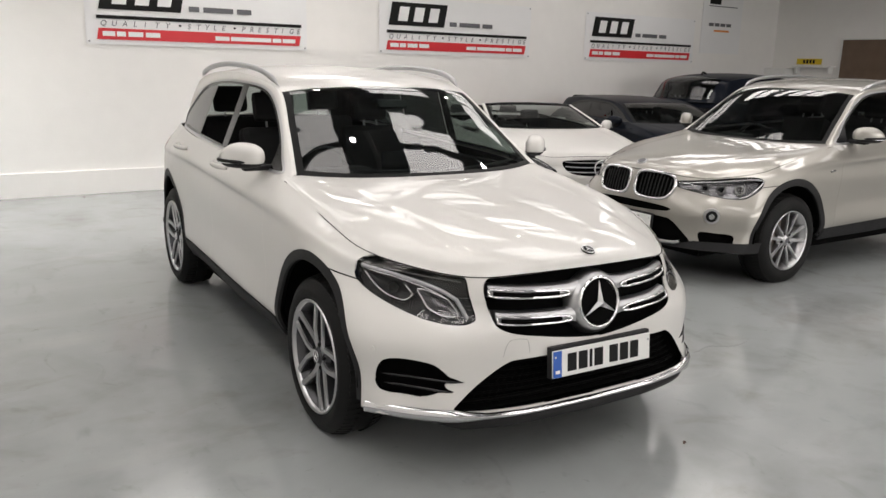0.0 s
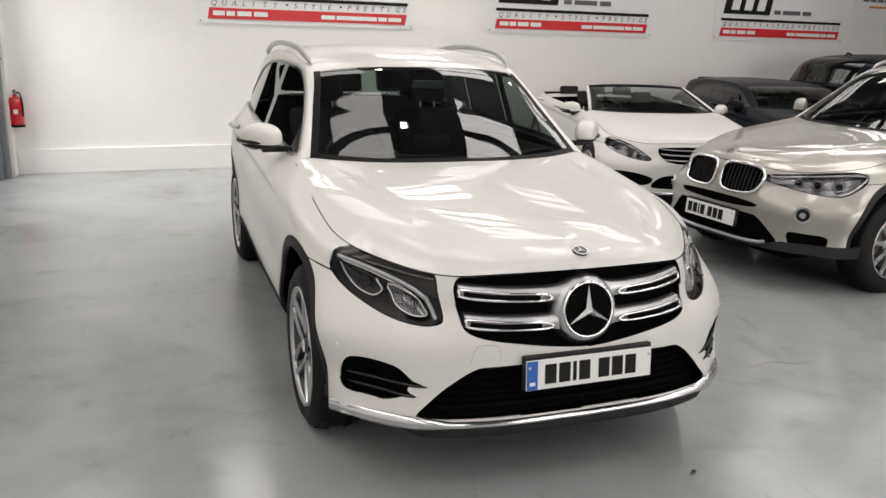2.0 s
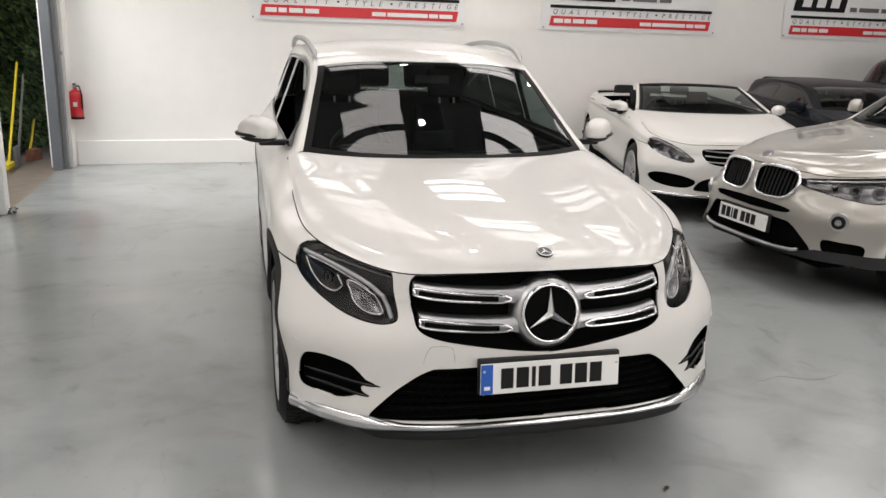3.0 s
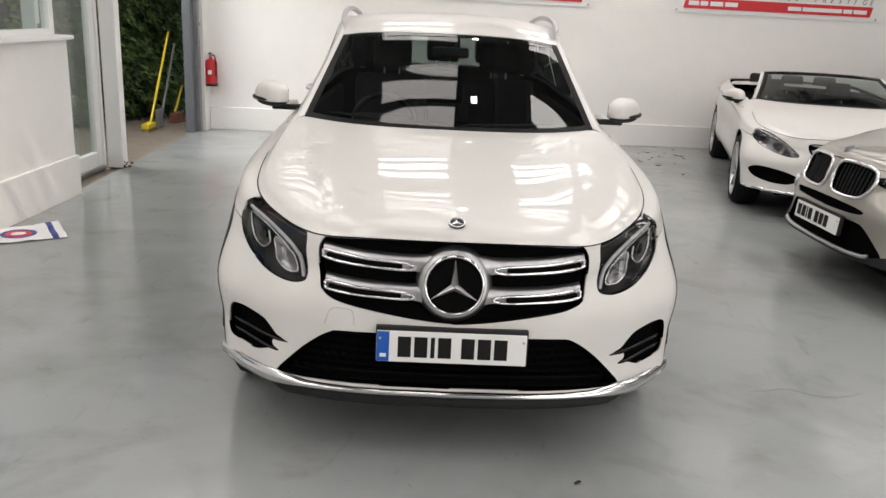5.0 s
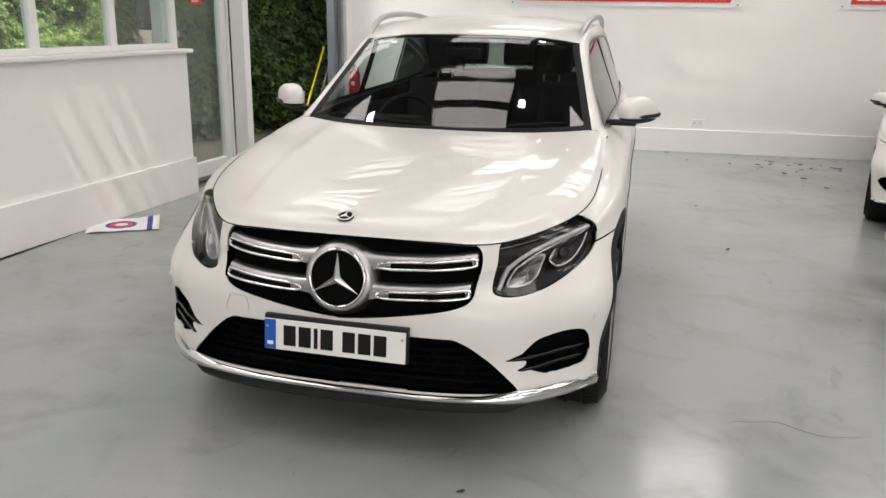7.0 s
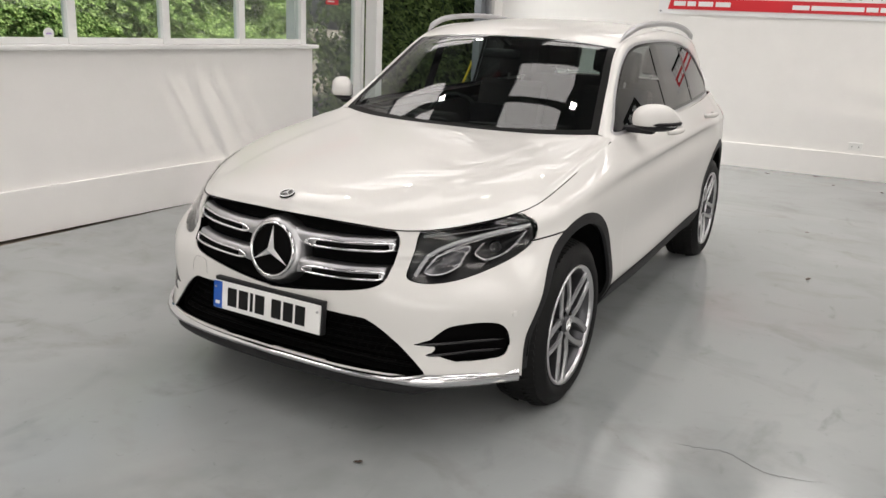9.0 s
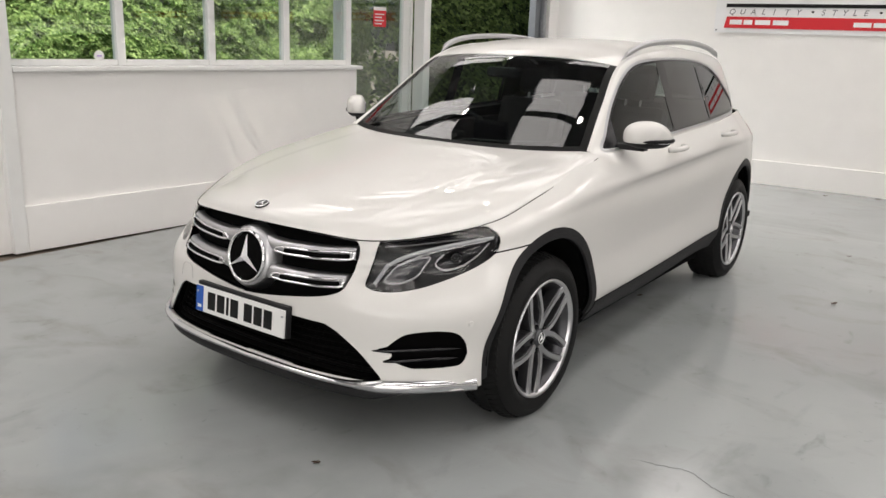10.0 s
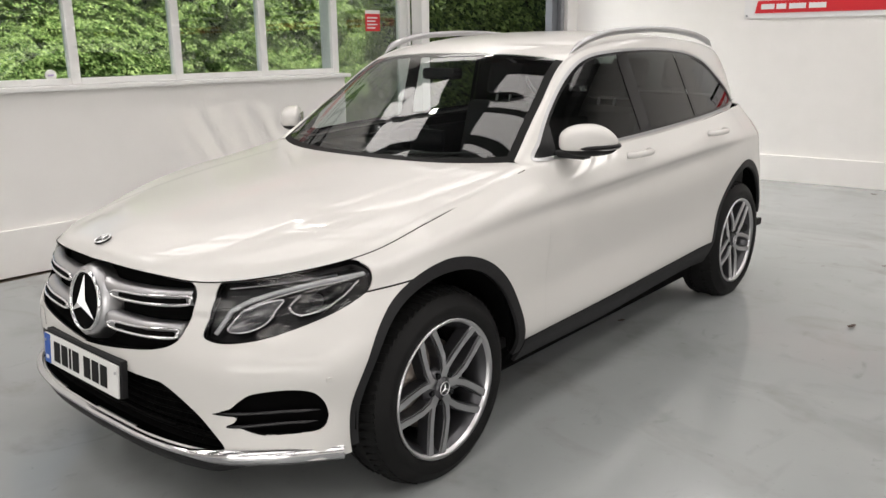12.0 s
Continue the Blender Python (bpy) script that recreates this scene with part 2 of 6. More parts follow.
def cut(skin, f):
    """Splits a skin where f(points) = 0. Returns the part with f < 0 and the part with f > 0."""
    V, F, N = skin
    val = f(V)
    val = np.where(np.abs(val) < 1e-7, 1e-7, val)
    sides = ([], [])
    newv, newn, cache = [], [], {}
    base = len(V)

    def cross(a, b):
        key = (min(a, b), max(a, b))
        if key not in cache:
            t = val[a] / (val[a] - val[b])
            cache[key] = base + len(newv)
            newv.append(V[a] + (V[b] - V[a]) * t)
            newn.append(N[a] + (N[b] - N[a]) * t)
        return cache[key]

    for face in F:
        sg = [val[i] > 0 for i in face]
        if all(sg):
            sides[1].append(face)
        elif not any(sg):
            sides[0].append(face)
        else:
            tris = [face] if len(face) == 3 else [(face[0], face[k], face[k + 1]) for k in range(1, len(face) - 1)]
            for tri in tris:
                lo, hi = [], []
                for k in range(3):
                    a, b = tri[k], tri[(k + 1) % 3]
                    (hi if val[a] > 0 else lo).append(a)
                    if (val[a] > 0) != (val[b] > 0):
                        c = cross(a, b)
                        lo.append(c), hi.append(c)
                if len(lo) > 2:
                    sides[0].append(tuple(lo))
                if len(hi) > 2:
                    sides[1].append(tuple(hi))
    V2 = np.vstack([V, newv]) if newv else V
    N2 = np.vstack([N, newn]) if newv else N
    res = []
    for fs in sides:
        used = sorted({i for q in fs for i in q})
        idx = {u: k for k, u in enumerate(used)}
        res.append((V2[used] if used else np.zeros((0, 3)), [tuple(idx[i] for i in q) for q in fs], N2[used] if used else np.zeros((0, 3))))
    return res


def poly_sdf(pts, ax, ay):
    """Signed distance (negative inside) to a closed outline in the plane of the axes ax, ay."""
    P = np.array(pts, float)
    Q = np.roll(P, -1, axis=0)

    def f(V):
        p = V[:, [ax, ay]]
        d = np.full(len(p), 1e9)
        inside = np.zeros(len(p), bool)
        for a, b in zip(P, Q):
            e = b - a
            t = np.clip(((p - a) @ e) / max(e @ e, 1e-12), 0, 1)
            d = np.minimum(d, np.linalg.norm(p - a - t[:, None] * e, axis=1))
            hit = ((a[1] > p[:, 1]) != (b[1] > p[:, 1])) & (p[:, 0] < (b[0] - a[0]) * (p[:, 1] - a[1]) / (b[1] - a[1] + 1e-12) + a[0])
            inside ^= hit
        return np.where(inside, -d, d)

    return f


def joined(*skins):
    V, F, N, k = [], [], [], 0
    for v, f, n in skins:
        V.append(v), N.append(n)
        F.extend(tuple(i + k for i in q) for q in f)
        k += len(v)
    return np.vstack(V), F, np.vstack(N)


def largest(skin):
    """The biggest connected piece of a skin."""
    V, F, N = skin
    root = list(range(len(V)))

    def find(a):
        while root[a] != a:
            root[a] = root[root[a]]
            a = root[a]
        return a

    for q in F:
        for a in q[1:]:
            root[find(a)] = find(q[0])
    if not F:
        return skin
    heads = [find(q[0]) for q in F]
    best = max(sorted(set(heads)), key=heads.count)
    used = [k for k in range(len(V)) if find(k) == best]
    idx = {u: k for k, u in enumerate(used)}
    return V[used], [tuple(idx[a] for a in q) for q in F if find(q[0]) == best], N[used]


def mirrored(skin):
    V, F, N = skin
    s = np.array([-1, 1, 1])
    return V * s, [tuple(reversed(q)) for q in F], N * s


def pushed(skin, d):
    V, F, N = skin
    n = N / np.maximum(np.linalg.norm(N, axis=1, keepdims=True), 1e-9)
    return V + n * d, F, N


def thick(skin, d):
    """Gives a skin depth: a second sheet pushed by d, and a rim along its border."""
    V, F, N = skin
    n = len(V)
    edges = {(q[k], q[(k + 1) % len(q)]) for q in F for k in range(len(q))}
    rim = [(b, a, a + n, b + n) for (a, b) in edges if (b, a) not in edges]
    return np.vstack([V, pushed(skin, d)[0]]), list(F) + [tuple(i + n for i in reversed(q)) for q in F] + sorted(rim), np.vstack([N, -N])


def put(name, skin, material, parent, label=""):
    return obj(name, skin[0], skin[1], material, parent, label, True, skin[2])


def sweep(path, radius, sides=8, flat=1.0, closed=False, taper=False):
    """A tube along a path: vertices, faces, normals. flat squeezes it in z."""
    p = np.array(path, float)
    n = len(p)
    V, N, F = [], [], []
    for i in range(n):
        if closed:
            t = p[(i + 1) % n] - p[(i - 1) % n]
        else:
            t = p[min(i + 1, n - 1)] - p[max(i - 1, 0)]
        t = t / max(np.linalg.norm(t), 1e-9)
        up = np.array([0, 0, 1.0]) if abs(t[2]) < 0.9 else np.array([0, 1.0, 0])
        a = np.cross(t, up)
        a /= np.linalg.norm(a)
        b = np.cross(a, t)
        r = radius
        if taper:
            r = radius * max(0.08, min(1.0, min(i, n - 1 - i) / (0.12 * n)))
        for k in range(sides):
            w = 2 * math.pi * k / sides
            o = a * math.cos(w) * r + b * math.sin(w) * r * flat
            V.append(p[i] + o)
            N.append(o / max(np.linalg.norm(o), 1e-9))
    m = n if closed else n - 1
    for i in range(m):
        for k in range(sides):
            i2, k2 = (i + 1) % n, (k + 1) % sides
            F.append((i * sides + k, i2 * sides + k, i2 * sides + k2, i * sides + k2))
    if not closed:
        F.append(tuple(range(sides)))
        F.append(tuple((n - 1) * sides + k for k in range(sides - 1, -1, -1)))
    return np.array(V), F, np.array(N)


def lathe(profile, n=48):
    """Turns (radius, offset) pairs round the x axis."""
    V, F = [], []
    k = len(profile)
    for i in range(n):
        w = 2 * math.pi * i / n
        for r, o in profile:
            V.append((o, r * math.cos(w), r * math.sin(w)))
    for i in range(n):
        for j in range(k - 1):
            a, b = i * k + j, ((i + 1) % n) * k + j
            F.append((a, b, b + 1, a + 1))
    return V, F


def text(body, size, m, material, name="lettering", parent=None, depth=0.001, sx=1.0, space=1.0):
    cu = bpy.data.curves.new(name, "FONT")
    cu.body, cu.size, cu.extrude, cu.space_character = body, size, depth, space
    tmp = bpy.data.objects.new(name, cu)
    scene.collection.objects.link(tmp)
    me = bpy.data.meshes.new_from_object(tmp.evaluated_get(bpy.context.evaluated_depsgraph_get()))
    bpy.data.objects.remove(tmp)
    me.materials.clear()
    me.materials.append(material)
    for v in me.vertices:
        v.co.x *= sx
    ob = new(name, me)
    ob.matrix_world = m
    if parent is not None:
        ob.parent = parent
    return ob


# ---------------------------------------------------------------- the room
BACK_X, RIGHT_X = 0.05, 12.3
BACK = Matrix.Translation((0, 7.23, 0)) @ pose(0, 0, 0, 0, 0, math.degrees(math.atan(BACK_X)))
SIDE = Matrix.Translation((-3.17, 0, 0)) @ pose(0, 0, 0, 0, 0, -math.degrees(math.atan(0.055)))

floor = tagged(box("floor", -3.05, 12.5, -9, 9, -0.2, 0, FLOOR_PAINT), "smooth grey painted concrete floor with scuffs", "floor", kind="structure")
tagged(box("wall_back", -2.95, 12.6, 0, 0.25, 0, CEIL, WALL_PAINT, m=BACK), "plain white painted back wall", "wall", kind="structure")
tagged(box("baseboard_back", -2.90, 12.3, -0.035, 0, 0, 0.29, WALL_PAINT, m=BACK, bevel=0.006), "low white painted plinth along the back wall", "plinth", kind="structure")
tagged(box("wall_right", RIGHT_X, RIGHT_X + 0.25, -9, 9, 0, CEIL, WALL_PAINT), "white painted side wall", "wall", kind="structure")
bm = bmesh.new()
fx0, fx1, fz0, fz1 = FILL_OPENING
for a in ((-3.8, 12.5, 0, fz0), (-3.8, 12.5, fz1, CEIL), (-3.8, fx0, fz0, fz1), (fx1, 12.5, fz0, fz1)):
    add_box(bm, a[0], a[1], -9.2, -8.95, a[2], a[3])
tagged(part("wall_front", bm, WALL_PAINT), "unseen white painted front wall with an opening for the fill lamp", "wall", kind="structure")
# opaque panes close the added opening behind the fill lamp
wf = tagged(new("window_front"), "unseen opaque white panes behind the added fill lamp", "window", kind="structure")
for k in range(10):
    x0 = fx0 + (fx1 - fx0) * k / 9
    box("window_frame", x0 - 0.03, x0 + 0.03, -9.12, -9.04, fz0, fz1, FRAME_WHITE, wf)
for k in range(9):
    x0 = fx0 + (fx1 - fx0) * k / 9
    box("pane", x0 + 0.03, x0 + (fx1 - fx0) / 9 - 0.03, -9.09, -9.08, fz0, fz1, BANNER_WHITE, wf)
# window wall: a low wall with a row of panes, then a glazed door and an open gateway
SILL = 1.288
tagged(box("wall_window", -0.30, 0, -0.12, 3.17, 0, SILL - 0.035, WALL_PAINT, m=SIDE), "low white wall under the windows", "wall", kind="structure")
tagged(box("baseboard_window", 0, 0.03, -0.12, 3.175, 0, 0.33, WALL_PAINT, m=SIDE, bevel=0.005), "low white plinth under the windows", "plinth", kind="structure")
WIN_TOP = 2.12
tagged(box("wall_window_lintel", -0.30, 0, -0.12, 3.215, WIN_TOP, 2.95, WALL_PAINT, m=SIDE), "white wall over the row of windows", "wall", kind="structure")
tagged(box("wall_window_upper", -0.30, 0, -9, 7.4, 2.95, CEIL, WALL_PAINT, m=SIDE), "white wall above the windows and gateway", "wall", kind="structure")
tagged(box("wall_window_front", -0.30, -0.02, -9, -0.22, 0, 2.95, WALL_PAINT, m=SIDE), "white wall beyond the windows", "wall", kind="structure")
tagged(box("window_post", -0.30, 0.035, -0.22, -0.12, 0, 2.95, FRAME_WHITE, m=SIDE, bevel=0.006), "white boxed post at the end of the window row", "post", kind="structure")
tagged(box("window_ledge", -0.30, 0.045, -0.12, 3.215, SILL - 0.035, SILL, FRAME_WHITE, m=SIDE, bevel=0.010), "white moulded window sill", "window sill", kind="structure")

MULL = (-0.12, 0.755, 1.57, 2.375, 3.16)
for k in range(4):
    y0, y1 = MULL[k], MULL[k + 1]
    w = tagged(new("window_%d" % (k + 1)), "white framed window with a clear pane", "window", kind="structure")
    for nm, a in (("window_frame", (-0.17, -0.10, y0 - 0.035, y0 + 0.035, SILL, WIN_TOP)), ("window_frame", (-0.17, -0.10, y1 - 0.035, y1 + 0.034, SILL, WIN_TOP)),
                  ("window_frame", (-0.168, -0.105, y0 + 0.035, y1 - 0.035, SILL, SILL + 0.045)), ("window_frame", (-0.168, -0.105, y0 + 0.035, y1 - 0.035, WIN_TOP - 0.05, WIN_TOP))):
        if nm == "window_frame" and a[2] < y1 - 0.2 and a[3] < y1 - 0.2 and k > 0 and a[2] == y0 - 0.035:
            continue
        box(nm, *a, FRAME_WHITE, w, 0.006, m=SIDE)
    box("pane", -0.142, -0.132, y0 + 0.034, y1 - 0.034, SILL + 0.044, WIN_TOP - 0.045, PANE_GLASS, w, m=SIDE).visible_shadow = False

# glazed door beside the windows
D0, D1, DX = 3.215, 4.25, -0.30
door = tagged(new("door_1"), "white framed glazed door with a red notice", "door", kind="structure")
for a in ((D0, D0 + 0.085, 0.03, 2.15), (D1 - 0.10, D1, 0.03, 2.15), (D0 + 0.085, D1 - 0.10, 0.03, 0.17), (D0 + 0.085, D1 - 0.10, 2.03, 2.15)):
    box("door_stile", DX - 0.03, DX + 0.03, *a, FRAME_WHITE, door, 0.006, m=SIDE)
box("pane", DX - 0.008, DX + 0.004, D0 + 0.08, D1 - 0.095, 0.165, 2.035, PANE_GLASS, door, m=SIDE).visible_shadow = False
box("door_threshold", DX - 0.06, DX + 0.06, D0, D1, 0.0, 0.028, GALV, door, m=SIDE)
disc_y = D0 + 0.045
box("door_lock", DX + 0.03, DX + 0.045, disc_y - 0.018, disc_y + 0.018, 1.32, 1.36, GALV, door, 0.006, m=SIDE)
for a in ((D0 - 0.02, D0, 0, 2.21), (D1, D1 + 0.03, 0, 2.21), (D0, D1, 2.15, 2.21)):
    tagged(box("trim_door", DX - 0.06, DX + 0.05, *a, FRAME_WHITE, m=SIDE, bevel=0.004), "white door frame", "frame", kind="structure")
tagged(box("window_over_door", DX - 0.03, DX + 0.03, D0, D1, 2.21, 2.95, FRAME_WHITE, m=SIDE), "white panel over the door", "panel", kind="structure")
tagged(box("post_gate", -0.24, -0.09, 4.285, 4.40, 0, 2.95, FRAME_WHITE, m=SIDE, bevel=0.012), "white boxed post with a scuffed foot", "post", kind="structure")

# roof: lining with openings, translucent sheets, purlins and rafters
# clear stretches of two sheets: row, start, and where the clear part lies
# unseen, placed so that the sun throws streaks on two walls
CLEAR = {(-0.35, -0.35): (-0.40, 0.60), (3.95, 5.45): (5.40, 6.60)}
openings = [(sx - sw / 2, sx + sw / 2, sy, sy + sl) for sx, sw, _ in SKY_ROWS for sy, sl, _ in SKY_LENS]
xs = sorted({-3.62, 12.6} | {o[k] for o in openings for k in (0, 1)})
ys = sorted({-9.2, 9.0} | {o[k] for o in openings for k in (2, 3)})
ceil_bm = bmesh.new()
for x0, x1 in zip(xs, xs[1:]):
    for y0, y1 in zip(ys, ys[1:]):
        cx, cy = (x0 + x1) / 2, (y0 + y1) / 2
        if not any(o[0] < cx < o[1] and o[2] < cy < o[3] for o in openings):
            add_box(ceil_bm, x0, x1, y0, y1, CEIL, CEIL + 0.1)
for k in range(12):
    y = -8.35 + k * 1.525
    add_box(ceil_bm, -3.4, 12.4, y - 0.025, y + 0.025, CEIL - 0.15, CEIL + 0.002)
for sy, sl, _ in SKY_LENS:
    for k in range(1, int(sl / 0.42)):
        y = sy + sl * k / int(sl / 0.42)
        add_box(ceil_bm, -3.4, 12.4, y - 0.045, y + 0.045, CEIL - 0.06, CEIL - 0.012)
for x in (0.72, 5.02, 9.4):
    add_box(ceil_bm, x - 0.07, x + 0.07, -9, 7.6, CEIL - 0.40, CEIL - 0.14)
tagged(part("ceiling", ceil_bm, CEIL_MAT), "grey roof lining with purlins and long skylight openings", "ceiling", kind="structure")
sheet_bm = bmesh.new()
for sx, sw, _ in SKY_ROWS:
    for sy, sl, _ in SKY_LENS:
        a, b = sx - sw / 2 - 0.05, sx + sw / 2 + 0.05
        c0, c1 = CLEAR.get((sx, sy), (sy - 0.05, sy - 0.05))
        add_box(sheet_bm, a, b, c1, sy + sl + 0.05, CEIL + 0.105, CEIL + 0.125)
        # opaque ribs break the sun patch into streaks
        for k in range(int((c1 - c0) / 0.24)):
            add_box(sheet_bm, a, b, c0 + 0.10 + 0.24 * k, c0 + 0.18 + 0.24 * k, CEIL + 0.126, CEIL + 0.134)
tagged(part("skylight_sheet", sheet_bm, BANNER_WHITE), "white translucent roof sheets", "skylight", kind="structure")
CLEAR_SHEET = glass_mat("clear_roof_sheet", (1, 0.98, 0.95), 0.30)
for k, ((sx, sy), (c0, c1)) in enumerate(CLEAR.items()):
    tagged(box("skylight_clear_%d" % (k + 1), sx - 0.575, sx + 0.575, c0, c1 - 0.002, CEIL + 0.105, CEIL + 0.117, CLEAR_SHEET), "clear stretch of roof sheet, added to throw a dimmed sun patch", "skylight", kind="structure")

# yard outside
tagged(box("ground", -80, 60, -80, 80, -0.40, -0.202, CONCRETE), "bare brown yard ground", "ground", kind="structure")
tagged(box("pavement_yard", -9, -3.06, -10, 14, -0.2, -0.02, CONCRETE), "worn brown concrete apron outside the gateway", "pavement", kind="structure")


# ---------------------------------------------------------------- hedge
def leaf_mat(name, lo, hi):
    m = bpy.data.materials.new(name)
    m.use_nodes = True
    nt = m.node_tree
    b = nt.nodes["Principled BSDF"]
    b.inputs["Roughness"].default_value = 0.55
    b.inputs["Specular IOR Level"].default_value = 0.3
    g, r = nt.nodes.new("ShaderNodeNewGeometry"), nt.nodes.new("ShaderNodeValToRGB")
    r.color_ramp.elements[0].color, r.color_ramp.elements[1].color = (*lo, 1), (*hi, 1)
    e = r.color_ramp.elements.new(0.6)
    e.color = (*[(a + c) / 2 for a, c in zip(lo, hi)], 1)
    nt.links.new(g.outputs["Random Per Island"], r.inputs["Fac"])
    nt.links.new(r.outputs["Color"], b.inputs["Base Color"])
    tl, mx = nt.nodes.new("ShaderNodeBsdfTranslucent"), nt.nodes.new("ShaderNodeMixShader")
    nt.links.new(r.outputs["Color"], tl.inputs["Color"])
    mx.inputs["Fac"].default_value = 0.38
    nt.links.new(b.outputs["BSDF"], mx.inputs[1]), nt.links.new(tl.outputs["BSDF"], mx.inputs[2])
    nt.links.new(mx.outputs["Shader"], nt.nodes["Material Output"].inputs["Surface"])
    return m


def hedge(name, y1, height, count, material, rng, size, m, lumps=1.0):
    """A clipped hedge along the y of m: drooping sprays of small leaflets over a lumpy face that looks to its +x."""
    V, F = [], []
    for _ in range(count):
        y = rng.uniform(0, y1)
        z = rng.uniform(-0.02, height(y) + 0.25 * noise.noise((y * 1.3, 4.0, 0.5)))
        lump = lumps * (noise.noise((y * 0.9, z * 0.9, 3.1)) * 0.30 + noise.noise((y * 2.6, z * 2.6, 7.7)) * 0.16)
        depth = rng.random() ** 2 * 0.35
        p = Vector((lump - depth, y, z))
        if noise.noise((y * 1.7, z * 2.1, 11.0)) < -0.35 and depth < 0.10:
            continue
        d = Vector((rng.uniform(0.15, 0.8), rng.uniform(-0.9, 0.9), rng.uniform(-1.1, -0.1))).normalized()
        side = d.cross(Vector((0.75, 0.25 * rng.uniform(-1, 1), 0.55))).normalized()
        nn = side.cross(d)
        ln = size * rng.uniform(0.6, 1.4)
        for k in range(4):
            a = p + d * ln * (0.15 + 0.23 * k)
            for s in (-1, 1):
                tip = a + (d * 0.55 + side * s * 0.62 + nn * rng.uniform(-0.25, 0.2)).normalized() * ln * (0.42 - 0.06 * k)
                w = nn * ln * 0.02 + d * ln * 0.13
                i = len(V)
                V += [a, a + w + side * s * ln * 0.12, tip, a - w * 0.5 + side * s * ln * 0.18]
                F.append((i, i + 1, i + 2, i + 3))
    ob = obj(name, V, F, material, smooth=False)
    ob.matrix_world = m
    return ob


LEAF = leaf_mat("conifer_leaf", (0.10, 0.19, 0.045), (0.56, 0.70, 0.29))
# darker leaf colour stands in for the shade beyond the gateway
LEAF_SHADED = leaf_mat("shaded_leaf", (0.012, 0.030, 0.010), (0.22, 0.31, 0.10))
# core colours stand for the shade in the gaps between leaves
CORE_DARK = mat("hedge_gap_dark", (0.05, 0.085, 0.03), rough=0.95, var=0.4, scale=9)
CORE_SHADED = mat("shrub_gap_dark", (0.022, 0.026, 0.014), rough=0.95, var=0.4, scale=9)
rng = random.Random(4)
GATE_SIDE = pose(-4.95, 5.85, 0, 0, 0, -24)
tagged(hedge("hedge", 10.5, lambda y: 2.45 + 1.35 * min(1.0, max(0.0, (y - 5.4) / 0.8)), 38000, LEAF, rng, 0.145, pose(-6.2, -3.4, 0)), "dense light green conifer hedge outside the windows", "hedge", kind="stuff")
tagged(hedge("hedge", 7.5, lambda y: 4.0, 8500, LEAF_SHADED, rng, 0.27, GATE_SIDE, 1.35), "dense green shrubs outside the gateway, leaves coloured dark for shade", "hedge", kind="stuff")
# solid boxes added inside the hedges so that the gaps look dark
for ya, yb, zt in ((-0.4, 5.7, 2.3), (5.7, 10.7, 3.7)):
    tagged(box("hedge_core", -1.0, -0.55, ya, yb, -0.2, zt, CORE_DARK, m=pose(-6.2, -3.4, 0)), "dark green box filling the conifer hedge, for its shaded depth", "hedge", kind="structure")
tagged(box("hedge_core", -1.0, -0.62, 0.9, 8.2, -0.2, 4.1, CORE_SHADED, m=GATE_SIDE), "dark box filling the shrubs, coloured for the shade between leaves", "hedge", kind="structure")


